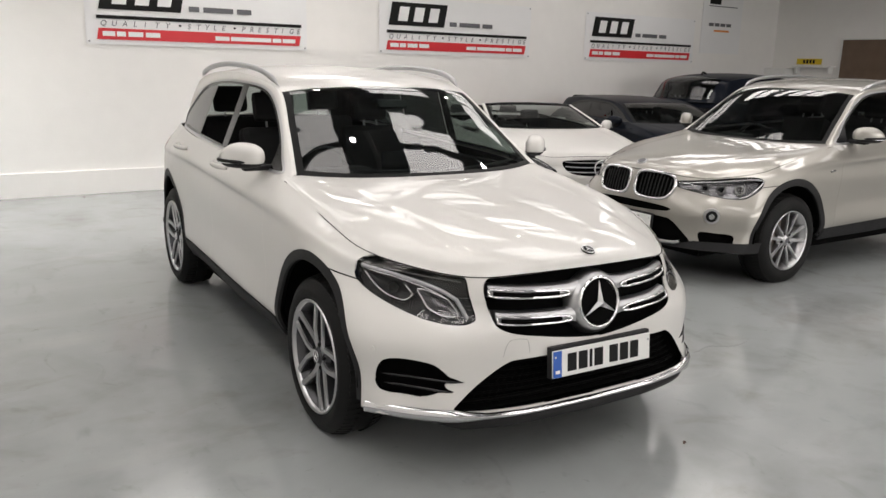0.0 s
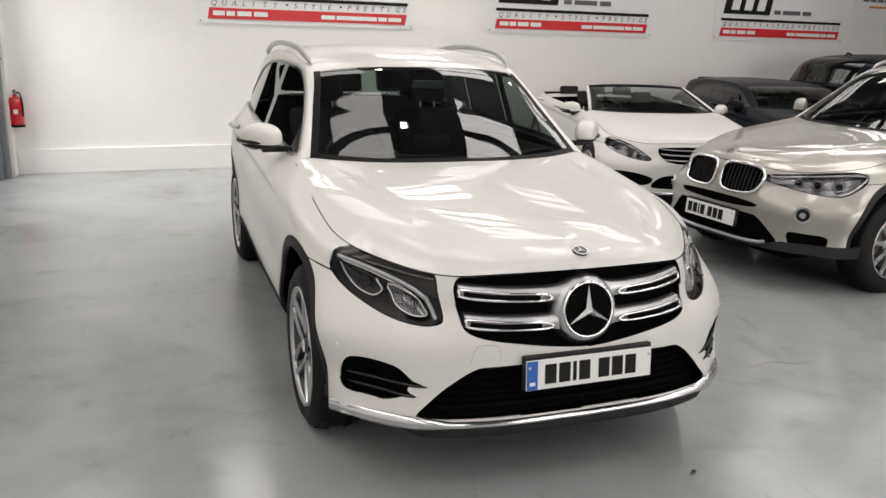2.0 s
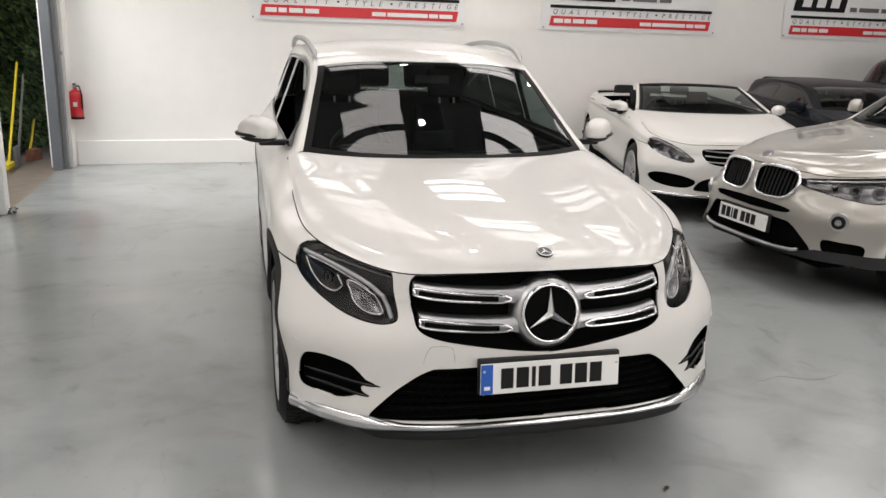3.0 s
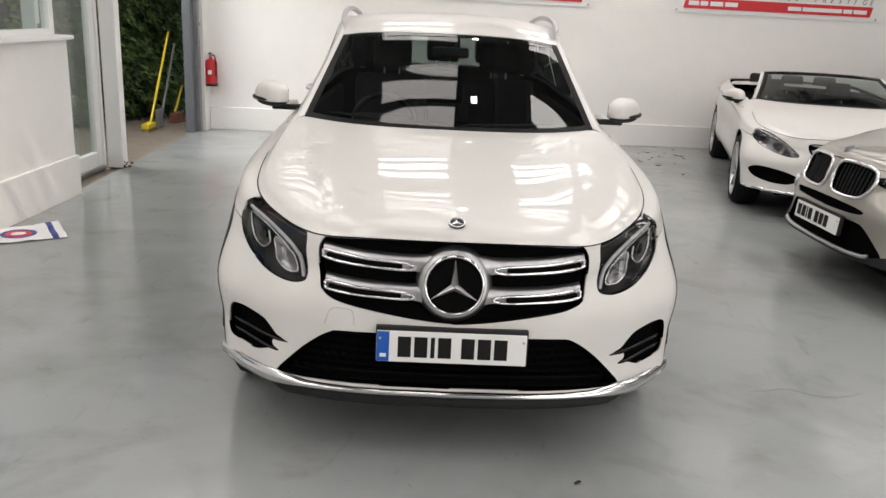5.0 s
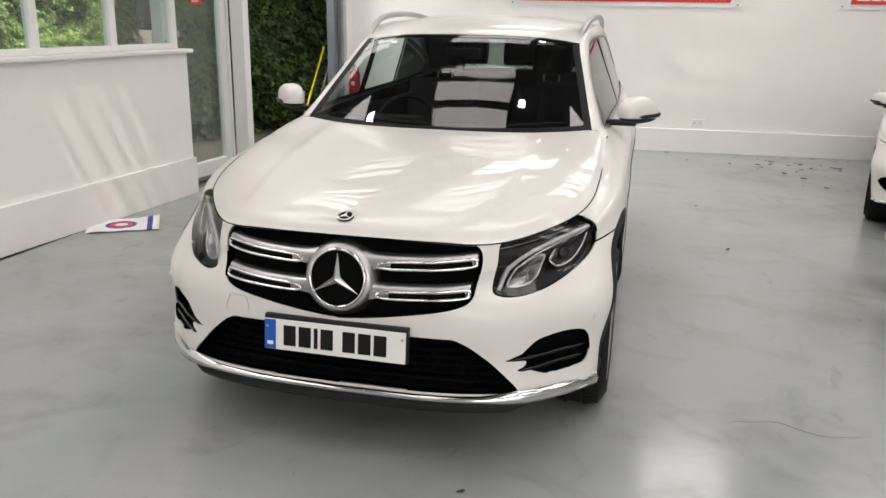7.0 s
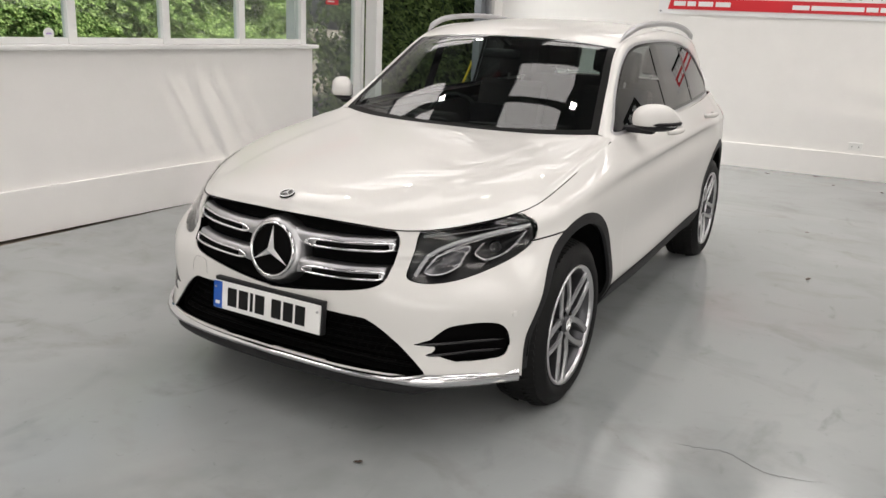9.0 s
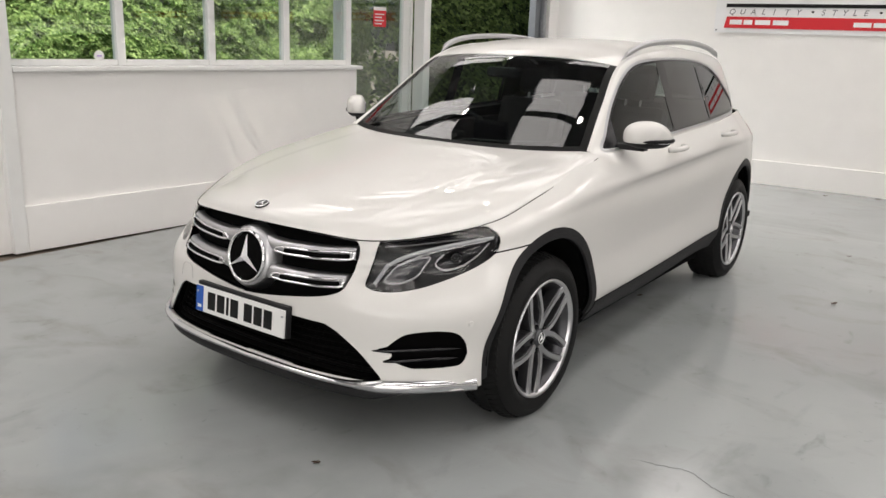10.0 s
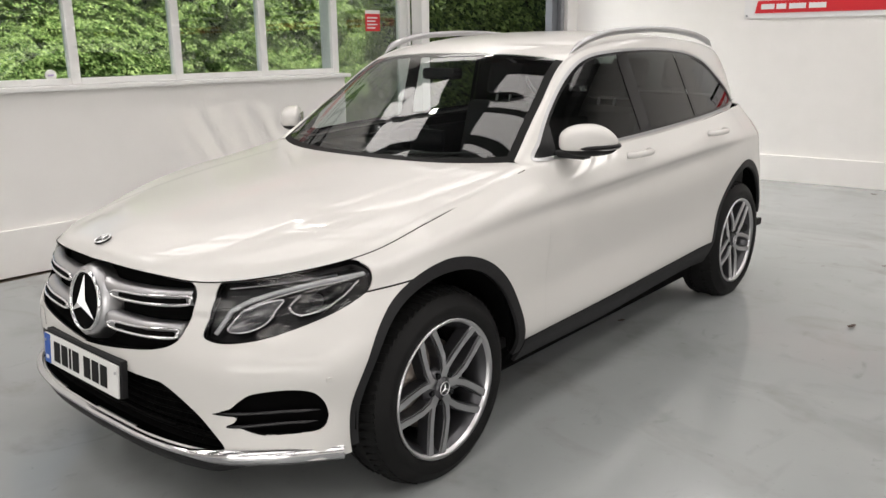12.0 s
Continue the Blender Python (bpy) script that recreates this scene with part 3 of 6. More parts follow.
# ---------------------------------------------------------------- cars
# A half body (x > 0) is lofted through lines that run round it from the nose's middle to the tail's middle.
def car_lines():
    """Lines of a mid-size five-door: front axle at y = 0, nose towards -y. Each is x, y, z."""
    sill = [(0, -0.845, 0.285), (0.35, -0.83, 0.285), (0.60, -0.775, 0.288), (0.755, -0.655, 0.285), (0.885, -0.475, 0.275), (0.90, 0, 0.27),
            (0.87, 0.45, 0.295), (0.87, 1.2, 0.295), (0.87, 2.2, 0.305), (0.90, 2.873, 0.29), (0.74, 3.48, 0.32), (0, 3.70, 0.32)]
    low = [(0, -0.855, 0.42), (0.35, -0.84, 0.42), (0.604, -0.748, 0.42), (0.762, -0.618, 0.42), (0.906, -0.42, 0.42), (0.940, 0, 0.42),
           (0.93, 0.45, 0.42), (0.925, 1.2, 0.42), (0.93, 2.2, 0.42), (0.94, 2.873, 0.43), (0.79, 3.56, 0.45), (0, 3.76, 0.45)]
    mid = [(0, -0.86, 0.585), (0.35, -0.835, 0.60), (0.574, -0.752, 0.585), (0.772, -0.606, 0.580), (0.926, -0.398, 0.59), (0.942, 0, 0.62),
           (0.926, 0.45, 0.60), (0.905, 1.2, 0.60), (0.922, 2.2, 0.61), (0.945, 2.873, 0.63), (0.80, 3.51, 0.62), (0, 3.74, 0.62)]
    lamp = [(0, -0.84, 0.715), (0.35, -0.80, 0.71), (0.55, -0.69, 0.70), (0.735, -0.525, 0.715), (0.890, -0.28, 0.745), (0.934, 0, 0.79),
            (0.93, 0.45, 0.79), (0.918, 1.2, 0.79), (0.93, 2.2, 0.81), (0.94, 2.873, 0.84), (0.80, 3.42, 0.85), (0, 3.68, 0.85)]
    crest = [(0, -0.82, 0.80), (0.33, -0.782, 0.795), (0.535, -0.675, 0.785), (0.70, -0.50, 0.798), (0.845, -0.26, 0.845), (0.903, 0, 0.905),
             (0.915, 0.45, 0.952), (0.918, 1.2, 0.965), (0.926, 2.2, 0.99), (0.915, 2.873, 1.01), (0.79, 3.33, 1.0), (0, 3.62, 1.0)]
    under = [(0, -0.83, 0.76), (0.34, -0.792, 0.755), (0.542, -0.684, 0.745), (0.718, -0.513, 0.758), (0.865, -0.27, 0.792), (0.924, 0, 0.853),
             (0.922, 0.45, 0.88), (0.903, 1.2, 0.905), (0.912, 2.2, 0.928), (0.930, 2.873, 0.945), (0.797, 3.38, 0.93), (0, 3.65, 0.93)]
    belt = [(0, -0.80, 0.850), (0.31, -0.765, 0.843), (0.508, -0.675, 0.828), (0.66, -0.495, 0.841), (0.79, -0.255, 0.880), (0.826, 0.02, 0.945),
            (0.815, 0.61, 1.05), (0.832, 1.2, 1.075), (0.838, 2.2, 1.105), (0.81, 2.873, 1.145), (0.70, 3.20, 1.16), (0, 3.52, 1.16)]
    hood1 = [(0, -0.765, 0.898), (0.28, -0.715, 0.893), (0.465, -0.578, 0.902), (0.605, -0.375, 0.922), (0.715, -0.135, 0.958), (0.745, 0.10, 0.998), (0.742, 0.64, 1.070)]
    hood2 = [(0, -0.64, 0.931), (0.18, -0.57, 0.938), (0.29, -0.42, 0.952), (0.36, -0.23, 0.977), (0.42, -0.03, 1.001), (0.45, 0.18, 1.025), (0.46, 0.545, 1.064)]
    hood3 = [(0, -0.50, 0.952), (0, -0.38, 0.969), (0, -0.24, 0.987), (0, -0.10, 1.004), (0, 0.06, 1.022), (0, 0.22, 1.038), (0, 0.47, 1.060)]
    centre = [(0, 0.46, 1.055), (0, 0.79, 1.28), (0, 1.16, 1.50), (0, 1.60, 1.588), (0, 2.2, 1.607), (0, 2.85, 1.575), (0, 3.26, 1.48), (0, 3.50, 1.16)]
    pillar = [(0.738, 0.645, 1.076), (0.668, 0.925, 1.275), (0.604, 1.235, 1.471), (0.62, 1.63, 1.543), (0.632, 2.2, 1.558), (0.60, 2.82, 1.522), (0.59, 3.10, 1.44), (0.66, 3.26, 1.16)]
    rail = [(0.765, 0.632, 1.072), (0.703, 0.93, 1.26), (0.645, 1.25, 1.452), (0.668, 1.63, 1.524), (0.675, 2.2, 1.537), (0.668, 2.8, 1.495), (0.66, 3.06, 1.41), (0.69, 3.23, 1.16)]
    side = [(0.79, 0.62, 1.058), (0.766, 0.93, 1.155), (0.745, 1.28, 1.255), (0.757, 1.64, 1.295), (0.763, 2.2, 1.31), (0.748, 2.78, 1.305), (0.735, 3.02, 1.265), (0.70, 3.21, 1.16)]
    low_side = [(0.815, 0.61, 1.05), (0.822, 0.95, 1.062), (0.830, 1.3, 1.076), (0.836, 1.65, 1.088), (0.838, 2.2, 1.105), (0.818, 2.78, 1.14), (0.77, 3.0, 1.15), (0.705, 3.19, 1.16)]
    bow = lambda f: [(p[0] * f, c[1] + (p[1] - c[1]) * (0.6 * f ** 2 + 0.4 * f ** 4), c[2] + (p[2] - c[2]) * (0.6 * f ** 2 + 0.4 * f ** 4)) for p, c in zip(pillar, centre)]
    return dict(body=[sill, low, mid, lamp, under, crest, belt], hood=[belt[:7], hood1, hood2, hood3], top=[pillar] + [bow(f) for f in (0.85, 0.65, 0.42, 0.2)] + [centre], house=[low_side, side, rail, pillar])


def warp(lines, fn):
    """The same lines, each point moved by fn."""
    return {k: [[tuple(fn(*p)) for p in l] for l in ls] for k, ls in lines.items()}


def taper_tail(x, y, z):
    """Draws the flanks in towards the tail."""
    t = min(1.0, max(0.0, (y - 1.0) / 1.9))
    t = t * t * (3 - 2 * t)
    c = min(1.0, max(0.0, (y - 2.9) / 0.6))
    return x * (1 - 0.040 * t - 0.045 * c), y - 0.05 * t, z


def smooth_bonnet(skin, nu, nv):
    """Evens a bonnet's crown to a low polynomial, keeping its rim, rear edge and nose."""
    G = skin[0].reshape(nu, nv, 3).copy()
    x, y, z = G[..., 0].ravel(), G[..., 1].ravel(), G[..., 2].ravel()
    A = lambda x, y: np.stack([x ** p * (y + 0.1) ** q for p in (0, 2, 4, 6) for q in range(4)], 1)
    use = y > -0.66
    c = np.linalg.lstsq(A(x[use], y[use]), z[use], rcond=None)[0]
    fit = (A(x, y) @ c).reshape(nu, nv)
    step = lambda t: np.clip(t, 0, 1) ** 2 * (3 - 2 * np.clip(t, 0, 1))
    u, v = np.linspace(0, 1, nu)[:, None], np.linspace(0, 1, nv)[None, :]
    w = step(v / 0.24) * step((1 - u) / 0.12) * step((G[..., 1] + 0.70) / 0.20)
    G[..., 2] += (fit - G[..., 2]) * w
    # a soft crease on each side, from the screen's corner towards the lamp
    edge = 0.50 + 0.10 * np.clip((G[..., 1] + 0.6) / 1.1, 0, 1)
    G[..., 2] += 0.0045 * step((edge - G[..., 0]) / 0.055) * step((G[..., 1] + 0.72) / 0.25) * step((1 - u) / 0.10)
    n = np.cross(np.gradient(G, axis=0), np.gradient(G, axis=1))
    n /= np.maximum(np.linalg.norm(n, axis=2, keepdims=True), 1e-9)
    return G.reshape(-1, 3), skin[1], n.reshape(-1, 3)


def ring(cx, cz, r):
    return lambda V: np.hypot(V[:, 1] - cx, V[:, 2] - cz) - r


def both(skin):
    """A half skin and its mirror image, welded along the middle."""
    V, F, N = skin
    n = len(V)
    mid = np.abs(V[:, 0]) < 1e-6
    far = np.where(mid, np.arange(n), np.cumsum(~mid) - 1 + n)
    s = np.array([-1, 1, 1])
    N = N.copy()
    N[mid, 0] = 0
    return np.vstack([V, (V * s)[~mid]]), list(F) + [tuple(int(far[i]) for i in reversed(q)) for q in F], np.vstack([N, (N * s)[~mid]])


def near_line(pts, d):
    """Distance to a polyline in space, less d."""
    P = spline(pts, 80)

    def f(V):
        best = np.full(len(V), 9.0)
        for a, b in zip(P, P[1:]):
            e = b - a
            t = np.clip(((V - a) @ e) / max(e @ e, 1e-12), 0, 1)
            best = np.minimum(best, np.linalg.norm(V - a - t[:, None] * e, axis=1))
        return best - d

    return f


def slant(y0, z0, y1, z1):
    """Signed distance to a line in the side view, positive towards the tail where the line runs up."""
    e = np.array([y1 - y0, z1 - z0])
    e /= np.linalg.norm(e)
    return lambda V: (V[:, 1] - y0) * e[1] - (V[:, 2] - z0) * e[0]


def split(s, f, gap=0.0028):
    """Two panels with a joint of twice the gap between them."""
    return cut(s, lambda V: f(V) + gap)[0], cut(s, lambda V: f(V) - gap)[1]


def front(f, y=-0.15):
    """An outline in the front view that counts on the nose alone."""
    return lambda V: np.where(V[:, 1] < y, f(V), 0.05 + np.abs(V[:, 1] - y))


def sheet(name, skin, material, parent, d=-0.010, label=""):
    return put(name, thick(skin, d), material, parent, label)


def star_mark(parent, m, r, name, material=None, thick_r=0.085, ring_on=True):
    """A three-pointed ring badge in the xy plane of m, facing +z."""
    bm = bmesh.new()
    for k in range(3):
        a = radians(90 + 120 * k)
        tip = Vector((math.cos(a), math.sin(a), 0)) * r * 0.97
        t = Vector((-math.sin(a), math.cos(a), 0))
        w = r * 0.15
        c = bm.verts.new((0, 0, r * 0.22))
        b0, b1, tp = bm.verts.new(t * w - tip * 0.06), bm.verts.new(-t * w - tip * 0.06), bm.verts.new(tip)
        for q in ((c, b0, tp), (c, tp, b1)):
            bm.faces.new(q)
    if ring_on:
        n, s = 48, 8
        vs = []
        for i in range(n):
            a = 2 * math.pi * i / n
            vs.append([bm.verts.new(((r + r * thick_r * math.cos(b)) * math.cos(a), (r + r * thick_r * math.cos(b)) * math.sin(a), r * thick_r * math.sin(b))) for b in (2 * math.pi * j / s for j in range(s))])
        for i in range(n):
            for j in range(s):
                bm.faces.new((vs[i][j], vs[(i + 1) % n][j], vs[(i + 1) % n][(j + 1) % s], vs[i][(j + 1) % s]))
    ob = part(name, bm, material or STAR_METAL, parent, smooth=True, edge=30)
    ob.matrix_local = m
    return ob


def disc(name, r, depth, material, parent, m, segs=32):
    bm = bmesh.new()
    bmesh.ops.create_cone(bm, cap_ends=True, segments=segs, radius1=r, radius2=r * 0.94, depth=depth)
    ob = part(name, bm, material, parent, smooth=True, edge=30)
    ob.matrix_local = m
    return ob


def wheel(parent, x, y, r, rim_r, width, out, style, turn=0.0, hub_z=None):
    """A road wheel whose outer face looks to +x if out is 1; the tyre is pressed flat where it stands."""
    hub_z = hub_z or r - 0.018
    hub = empty("wheel")
    hub.parent = parent
    hub.matrix_local = pose(x, y, hub_z, 0, 0, 0 if out > 0 else 180)
    w = width / 2
    prof = [(rim_r - 0.012, -w + 0.02), (rim_r + 0.02, -w), (r - 0.05, -w - 0.004), (r - 0.015, -w + 0.018), (r, -w + 0.05),
            (r + 0.001, 0), (r, w - 0.055), (r - 0.006, w - 0.032), (r - 0.018, w - 0.014), (r - 0.05, w + 0.003), (rim_r + 0.05, w + 0.007), (rim_r + 0.020, w + 0.002), (rim_r + 0.004, w - 0.006), (rim_r - 0.012, w - 0.02)]
    V, F = lathe(prof, 72)
    V = [(a, b, max(c, -hub_z + 0.001)) for a, b, c in V]
    tyre = obj("tyre", V, F, RUBBER, hub)
    bm = bmesh.new()
    for k in range(70):
        a = 2 * math.pi * k / 70
        if math.cos(a) < -0.93:
            continue
        for o in (-1, 1):
            vs = add_box(bm, -0.030, 0.030, -0.0095, 0.0095, -0.004, 0.003)
            bmesh.ops.transform(bm, matrix=pose(0, 0, 0, math.degrees(a)) @ Matrix.Translation((o * (w - 0.052), 0, r - 0.002)) @ pose(0, 0, 0, 0, o * 14, o * 14), verts=vs)
    tagged(part("tread_block", bm, RUBBER, tyre), kind="stuff")
    V, F = lathe([(rim_r - 0.012, w - 0.014), (rim_r - 0.008, w - 0.004), (rim_r, w + 0.003), (rim_r + 0.004, w + 0.002), (rim_r + 0.006, w - 0.006)], 72)
    rim = obj("rim", V, F, ALLOY, hub, "bright machined rim edge")
    V, F = lathe([(rim_r - 0.03, -w + 0.03), (rim_r - 0.036, w - 0.06), (rim_r - 0.026, w - 0.034), (rim_r - 0.012, w - 0.014)], 72)
    obj("rim_barrel", V, F, ALLOY_DARK if style == "twin" else ALLOY, rim)
    V, F = lathe([(0.001, -w + 0.05), (rim_r - 0.03, -w + 0.05)], 40)
    obj("wheel_back", V, F, DARK_LINER, hub)
    V, F = lathe([(0.001, w - 0.085), (0.08, w - 0.085), (0.085, w - 0.10), (0.168, w - 0.10), (0.168, w - 0.125), (0.08, w - 0.125)], 48)
    obj("brake_disc", V, F, BRAKE, hub)
    bm = bmesh.new()
    add_box(bm, w - 0.145, w - 0.075, -0.18 * out, -0.075 * out, -0.07, 0.10, 0.02) if out < 0 else add_box(bm, w - 0.145, w - 0.075, 0.075, 0.18, -0.07, 0.10, 0.02)
    part("brake_caliper", bm, GALV, hub)
    face_x = w - 0.010
    for k in range(5):
        bm, bd = bmesh.new(), bmesh.new()
        mid_a = turn * out + k * 72
        for sd in (-1, 1):
            # each arm leaves a common stem at the hub and splays to the rim
            if style == "twin":
                knots = ((0.040, 5.5, 0.0150, -0.018), (0.078, 6.5, 0.0120, -0.012), (0.125, 15.0, 0.0118, -0.005), (0.18, 22.5, 0.0118, -0.001), (rim_r - 0.010, 28.0, 0.0150, 0.003))
            else:
                knots = ((0.05, 16, 0.011, -0.014), (0.11, 15.8, 0.009, -0.006), (0.18, 15.4, 0.0085, -0.001), (rim_r - 0.010, 15, 0.011, 0.003))
            pts = [(Vector((0, math.cos(radians(mid_a + sd * a)), math.sin(radians(mid_a + sd * a)))) * rr, wd, sink) for rr, a, wd, sink in knots]
            for b, x0, x1, g, top in ((bm, -0.010, 0.0, 0.0, 0.86), (bd, -0.055, -0.009, 0.0042, 1.0)):
                rows = []
                for i, (c, wd, sink) in enumerate(pts):
                    d = (pts[min(i + 1, len(pts) - 1)][0] - pts[max(i - 1, 0)][0]).normalized()
                    t = Vector((1, 0, 0)).cross(d)
                    rows.append([b.verts.new(c + t * (wd + g) * q + Vector((face_x + sink + xx, 0, 0))) for q, xx in ((-1, x0), (-top, x1), (top, x1), (1, x0))])
                for ra, rb in zip(rows, rows[1:]):
                    for q in range(4):
                        b.faces.new((ra[q], ra[(q + 1) % 4], rb[(q + 1) % 4], rb[q]))
                b.faces.new(rows[0]), b.faces.new(list(reversed(rows[-1])))
        sp = part("spoke", bm, ALLOY, hub, "bright machined twin spoke")
        part("spoke_flank", bd, ALLOY_DARK if style == "twin" else ALLOY, sp)
    V, F = lathe([(0.001, face_x - 0.006), (0.029, face_x - 0.006), (0.033, face_x - 0.010), (0.036, face_x - 0.018), (0.062, face_x - 0.020), (0.078, face_x - 0.045)], 40)
    obj("hub_cap", V, F, ALLOY_DARK if style == "twin" else ALLOY, hub)
    if style == "twin":
        star_mark(hub, Matrix.Translation((face_x - 0.004, 0, 0)) @ pose(0, 0, 0, 90, 0, 90), 0.025, "hub_badge")
    else:
        disc("hub_badge", 0.022, 0.006, GREY_INK, hub, Matrix.Translation((face_x - 0.003, 0, 0)) @ pose(0, 0, 0, 0, 90, 0))
    for k in range(5):
        a = radians(turn * out + k * 72 + 36)
        disc("wheel_bolt", 0.011, 0.02, GLOSS_BLACK, hub, Matrix.Translation((face_x - 0.022, 0.055 * math.cos(a), 0.055 * math.sin(a))) @ pose(0, 0, 0, 0, 90, 0), 8)
    return hub


def number_plate(parent, m, blue=True, w=0.525, h=0.112):
    """A white number plate in the xz plane, facing -y, its characters as plain bars."""
    pl = box("number_plate", -w / 2, w / 2, -0.004, 0.004, -h / 2, h / 2, PLATE_WHITE, parent, 0.003, "white number plate with a row of dark bars")
    pl.matrix_local = m
    box("plate_holder", -w / 2 - 0.004, w / 2 + 0.006, 0.006, 0.03, -h / 2 - 0.003, h / 2 + 0.014, BLACK_PLASTIC, pl, 0.004)
    x = -w / 2 + 0.026
    if blue:
        box("blue_band", -w / 2 + 0.001, -w / 2 + 0.044, -0.0055, -0.0041, -h / 2 + 0.002, h / 2 - 0.002, PLATE_BLUE, pl)
        box("plate_mark", -w / 2 + 0.012, -w / 2 + 0.034, -0.0068, -0.0056, -h / 2 + 0.018, -h / 2 + 0.031, PLATE_WHITE, pl)
        x = -w / 2 + 0.074
    for k in range(7):
        wide = 0.046 if k != 2 else 0.014
        box("plate_bar", x, x + wide, -0.0056, -0.0041, -0.037, 0.037, INK, pl)
        x += wide + 0.0115 + (0.024 if k == 3 else 0)
    for s in (-1, 1):
        disc("plate_screw", 0.005, 0.004, SATIN, pl, Matrix.Translation((s * (w / 2 - 0.012), -0.006, 0.03)) @ pose(0, 0, 0, 90), 10)
    return pl


def mirror_unit(parent, s, cap, x=0.955, y=0.885, z=1.148):
    """A door mirror, swept back, with a painted cap, a black lower half, a lamp strip and an arm."""
    mo = empty("door_mirror")
    mo.parent = parent
    mo.matrix_local = pose(s * (x - 0.012), y, z, 0, 0, s * 45)
    bm = bmesh.new()
    bmesh.ops.create_uvsphere(bm, u_segments=40, v_segments=24, radius=1.0)
    sg = lambda q, p: math.copysign(abs(q) ** p, q)
    for v in bm.verts:
        a = v.co.copy()
        out = s * a.x
        v.co = Vector((sg(a.x, 0.74) * 0.124, sg(a.y, 0.72) * (0.070 - 0.016 * out if a.y < 0 else 0.040), sg(a.z, 0.70) * (0.072 if a.z > 0 else 0.062)))
        o = max(0.0, out)
        v.co.z *= 1.0 - (0.40 * o ** 1.4 if a.z > 0 else 0.12 * o ** 2) - 0.10 * max(0, -out) ** 2
        v.co.z -= 0.012 * o ** 2
    low = bm.copy()
    bmesh.ops.bisect_plane(bm, geom=bm.verts[:] + bm.edges[:] + bm.faces[:], plane_co=(0, 0, -0.030), plane_no=(0, 0, 1), clear_inner=True)
    part("mirror_cap", bm, cap, mo, "glossy painted mirror cap", True, 50)
    bmesh.ops.bisect_plane(low, geom=low.verts[:] + low.edges[:] + low.faces[:], plane_co=(0, 0, -0.034), plane_no=(0, 0, 1), clear_outer=True)
    for v in low.verts:
        v.co *= 0.985
    part("mirror_base", low, BLACK_PLASTIC, mo, "", True, 50)
    pts = [(s * 0.126, 0.012, -0.016), (s * 0.120, -0.030, -0.017), (s * 0.085, -0.055, -0.019), (s * 0.02, -0.068, -0.021), (s * -0.07, -0.066, -0.022)]
    put("indicator_strip", sweep(spline(pts, 30), 0.0105, 8, 0.9, taper=True), LAMP_DARK, mo, "slim clear indicator strip")
    put("strip_chrome", sweep(spline([(p[0] * 1.01, p[1] * 1.03, p[2] - 0.009) for p in pts[:4]], 30), 0.0045, 6, taper=True), CHROME, mo)
    box("mirror_glass", -0.088, 0.088, 0.034, 0.041, -0.036, 0.034, CHROME, mo, 0.003)
    arm = box("mirror_arm", -0.17, 0.0, -0.030, 0.030, -0.076, -0.048, BLACK_PLASTIC, mo, 0.010) if s > 0 else box("mirror_arm", 0.0, 0.17, -0.030, 0.030, -0.076, -0.048, BLACK_PLASTIC, mo, 0.010)
    arm.matrix_local = pose(0, 0, 0, 0, 0, -s * 45)
    return mo


def seat(parent, x, y, z, rear=False):
    st = empty("car_seat")
    st.parent = parent
    st.matrix_local = pose(x, y, z)
    w = 0.25 if not rear else 0.62
    box("seat_cushion", -w, w, -0.25, 0.27, 0.0, 0.17, LEATHER, st, 0.05)
    box("seat_back", -w + 0.01, w - 0.01, 0, 0.14, 0, 0.62, LEATHER, st, 0.05, m=pose(0, 0.20, 0.12, -17))
    for hx in ((0,) if not rear else (-0.38, 0, 0.38)):
        box("headrest", hx - 0.13, hx + 0.13, 0.02, 0.11, 0.66, 0.86, LEATHER, st, 0.04, m=pose(0, 0.20, 0.12, -17))
        for px in (-0.05, 0.05):
            box("headrest_post", hx + px - 0.006, hx + px + 0.006, 0.055, 0.067, 0.58, 0.70, SATIN, st, m=pose(0, 0.20, 0.12, -17))
    return st


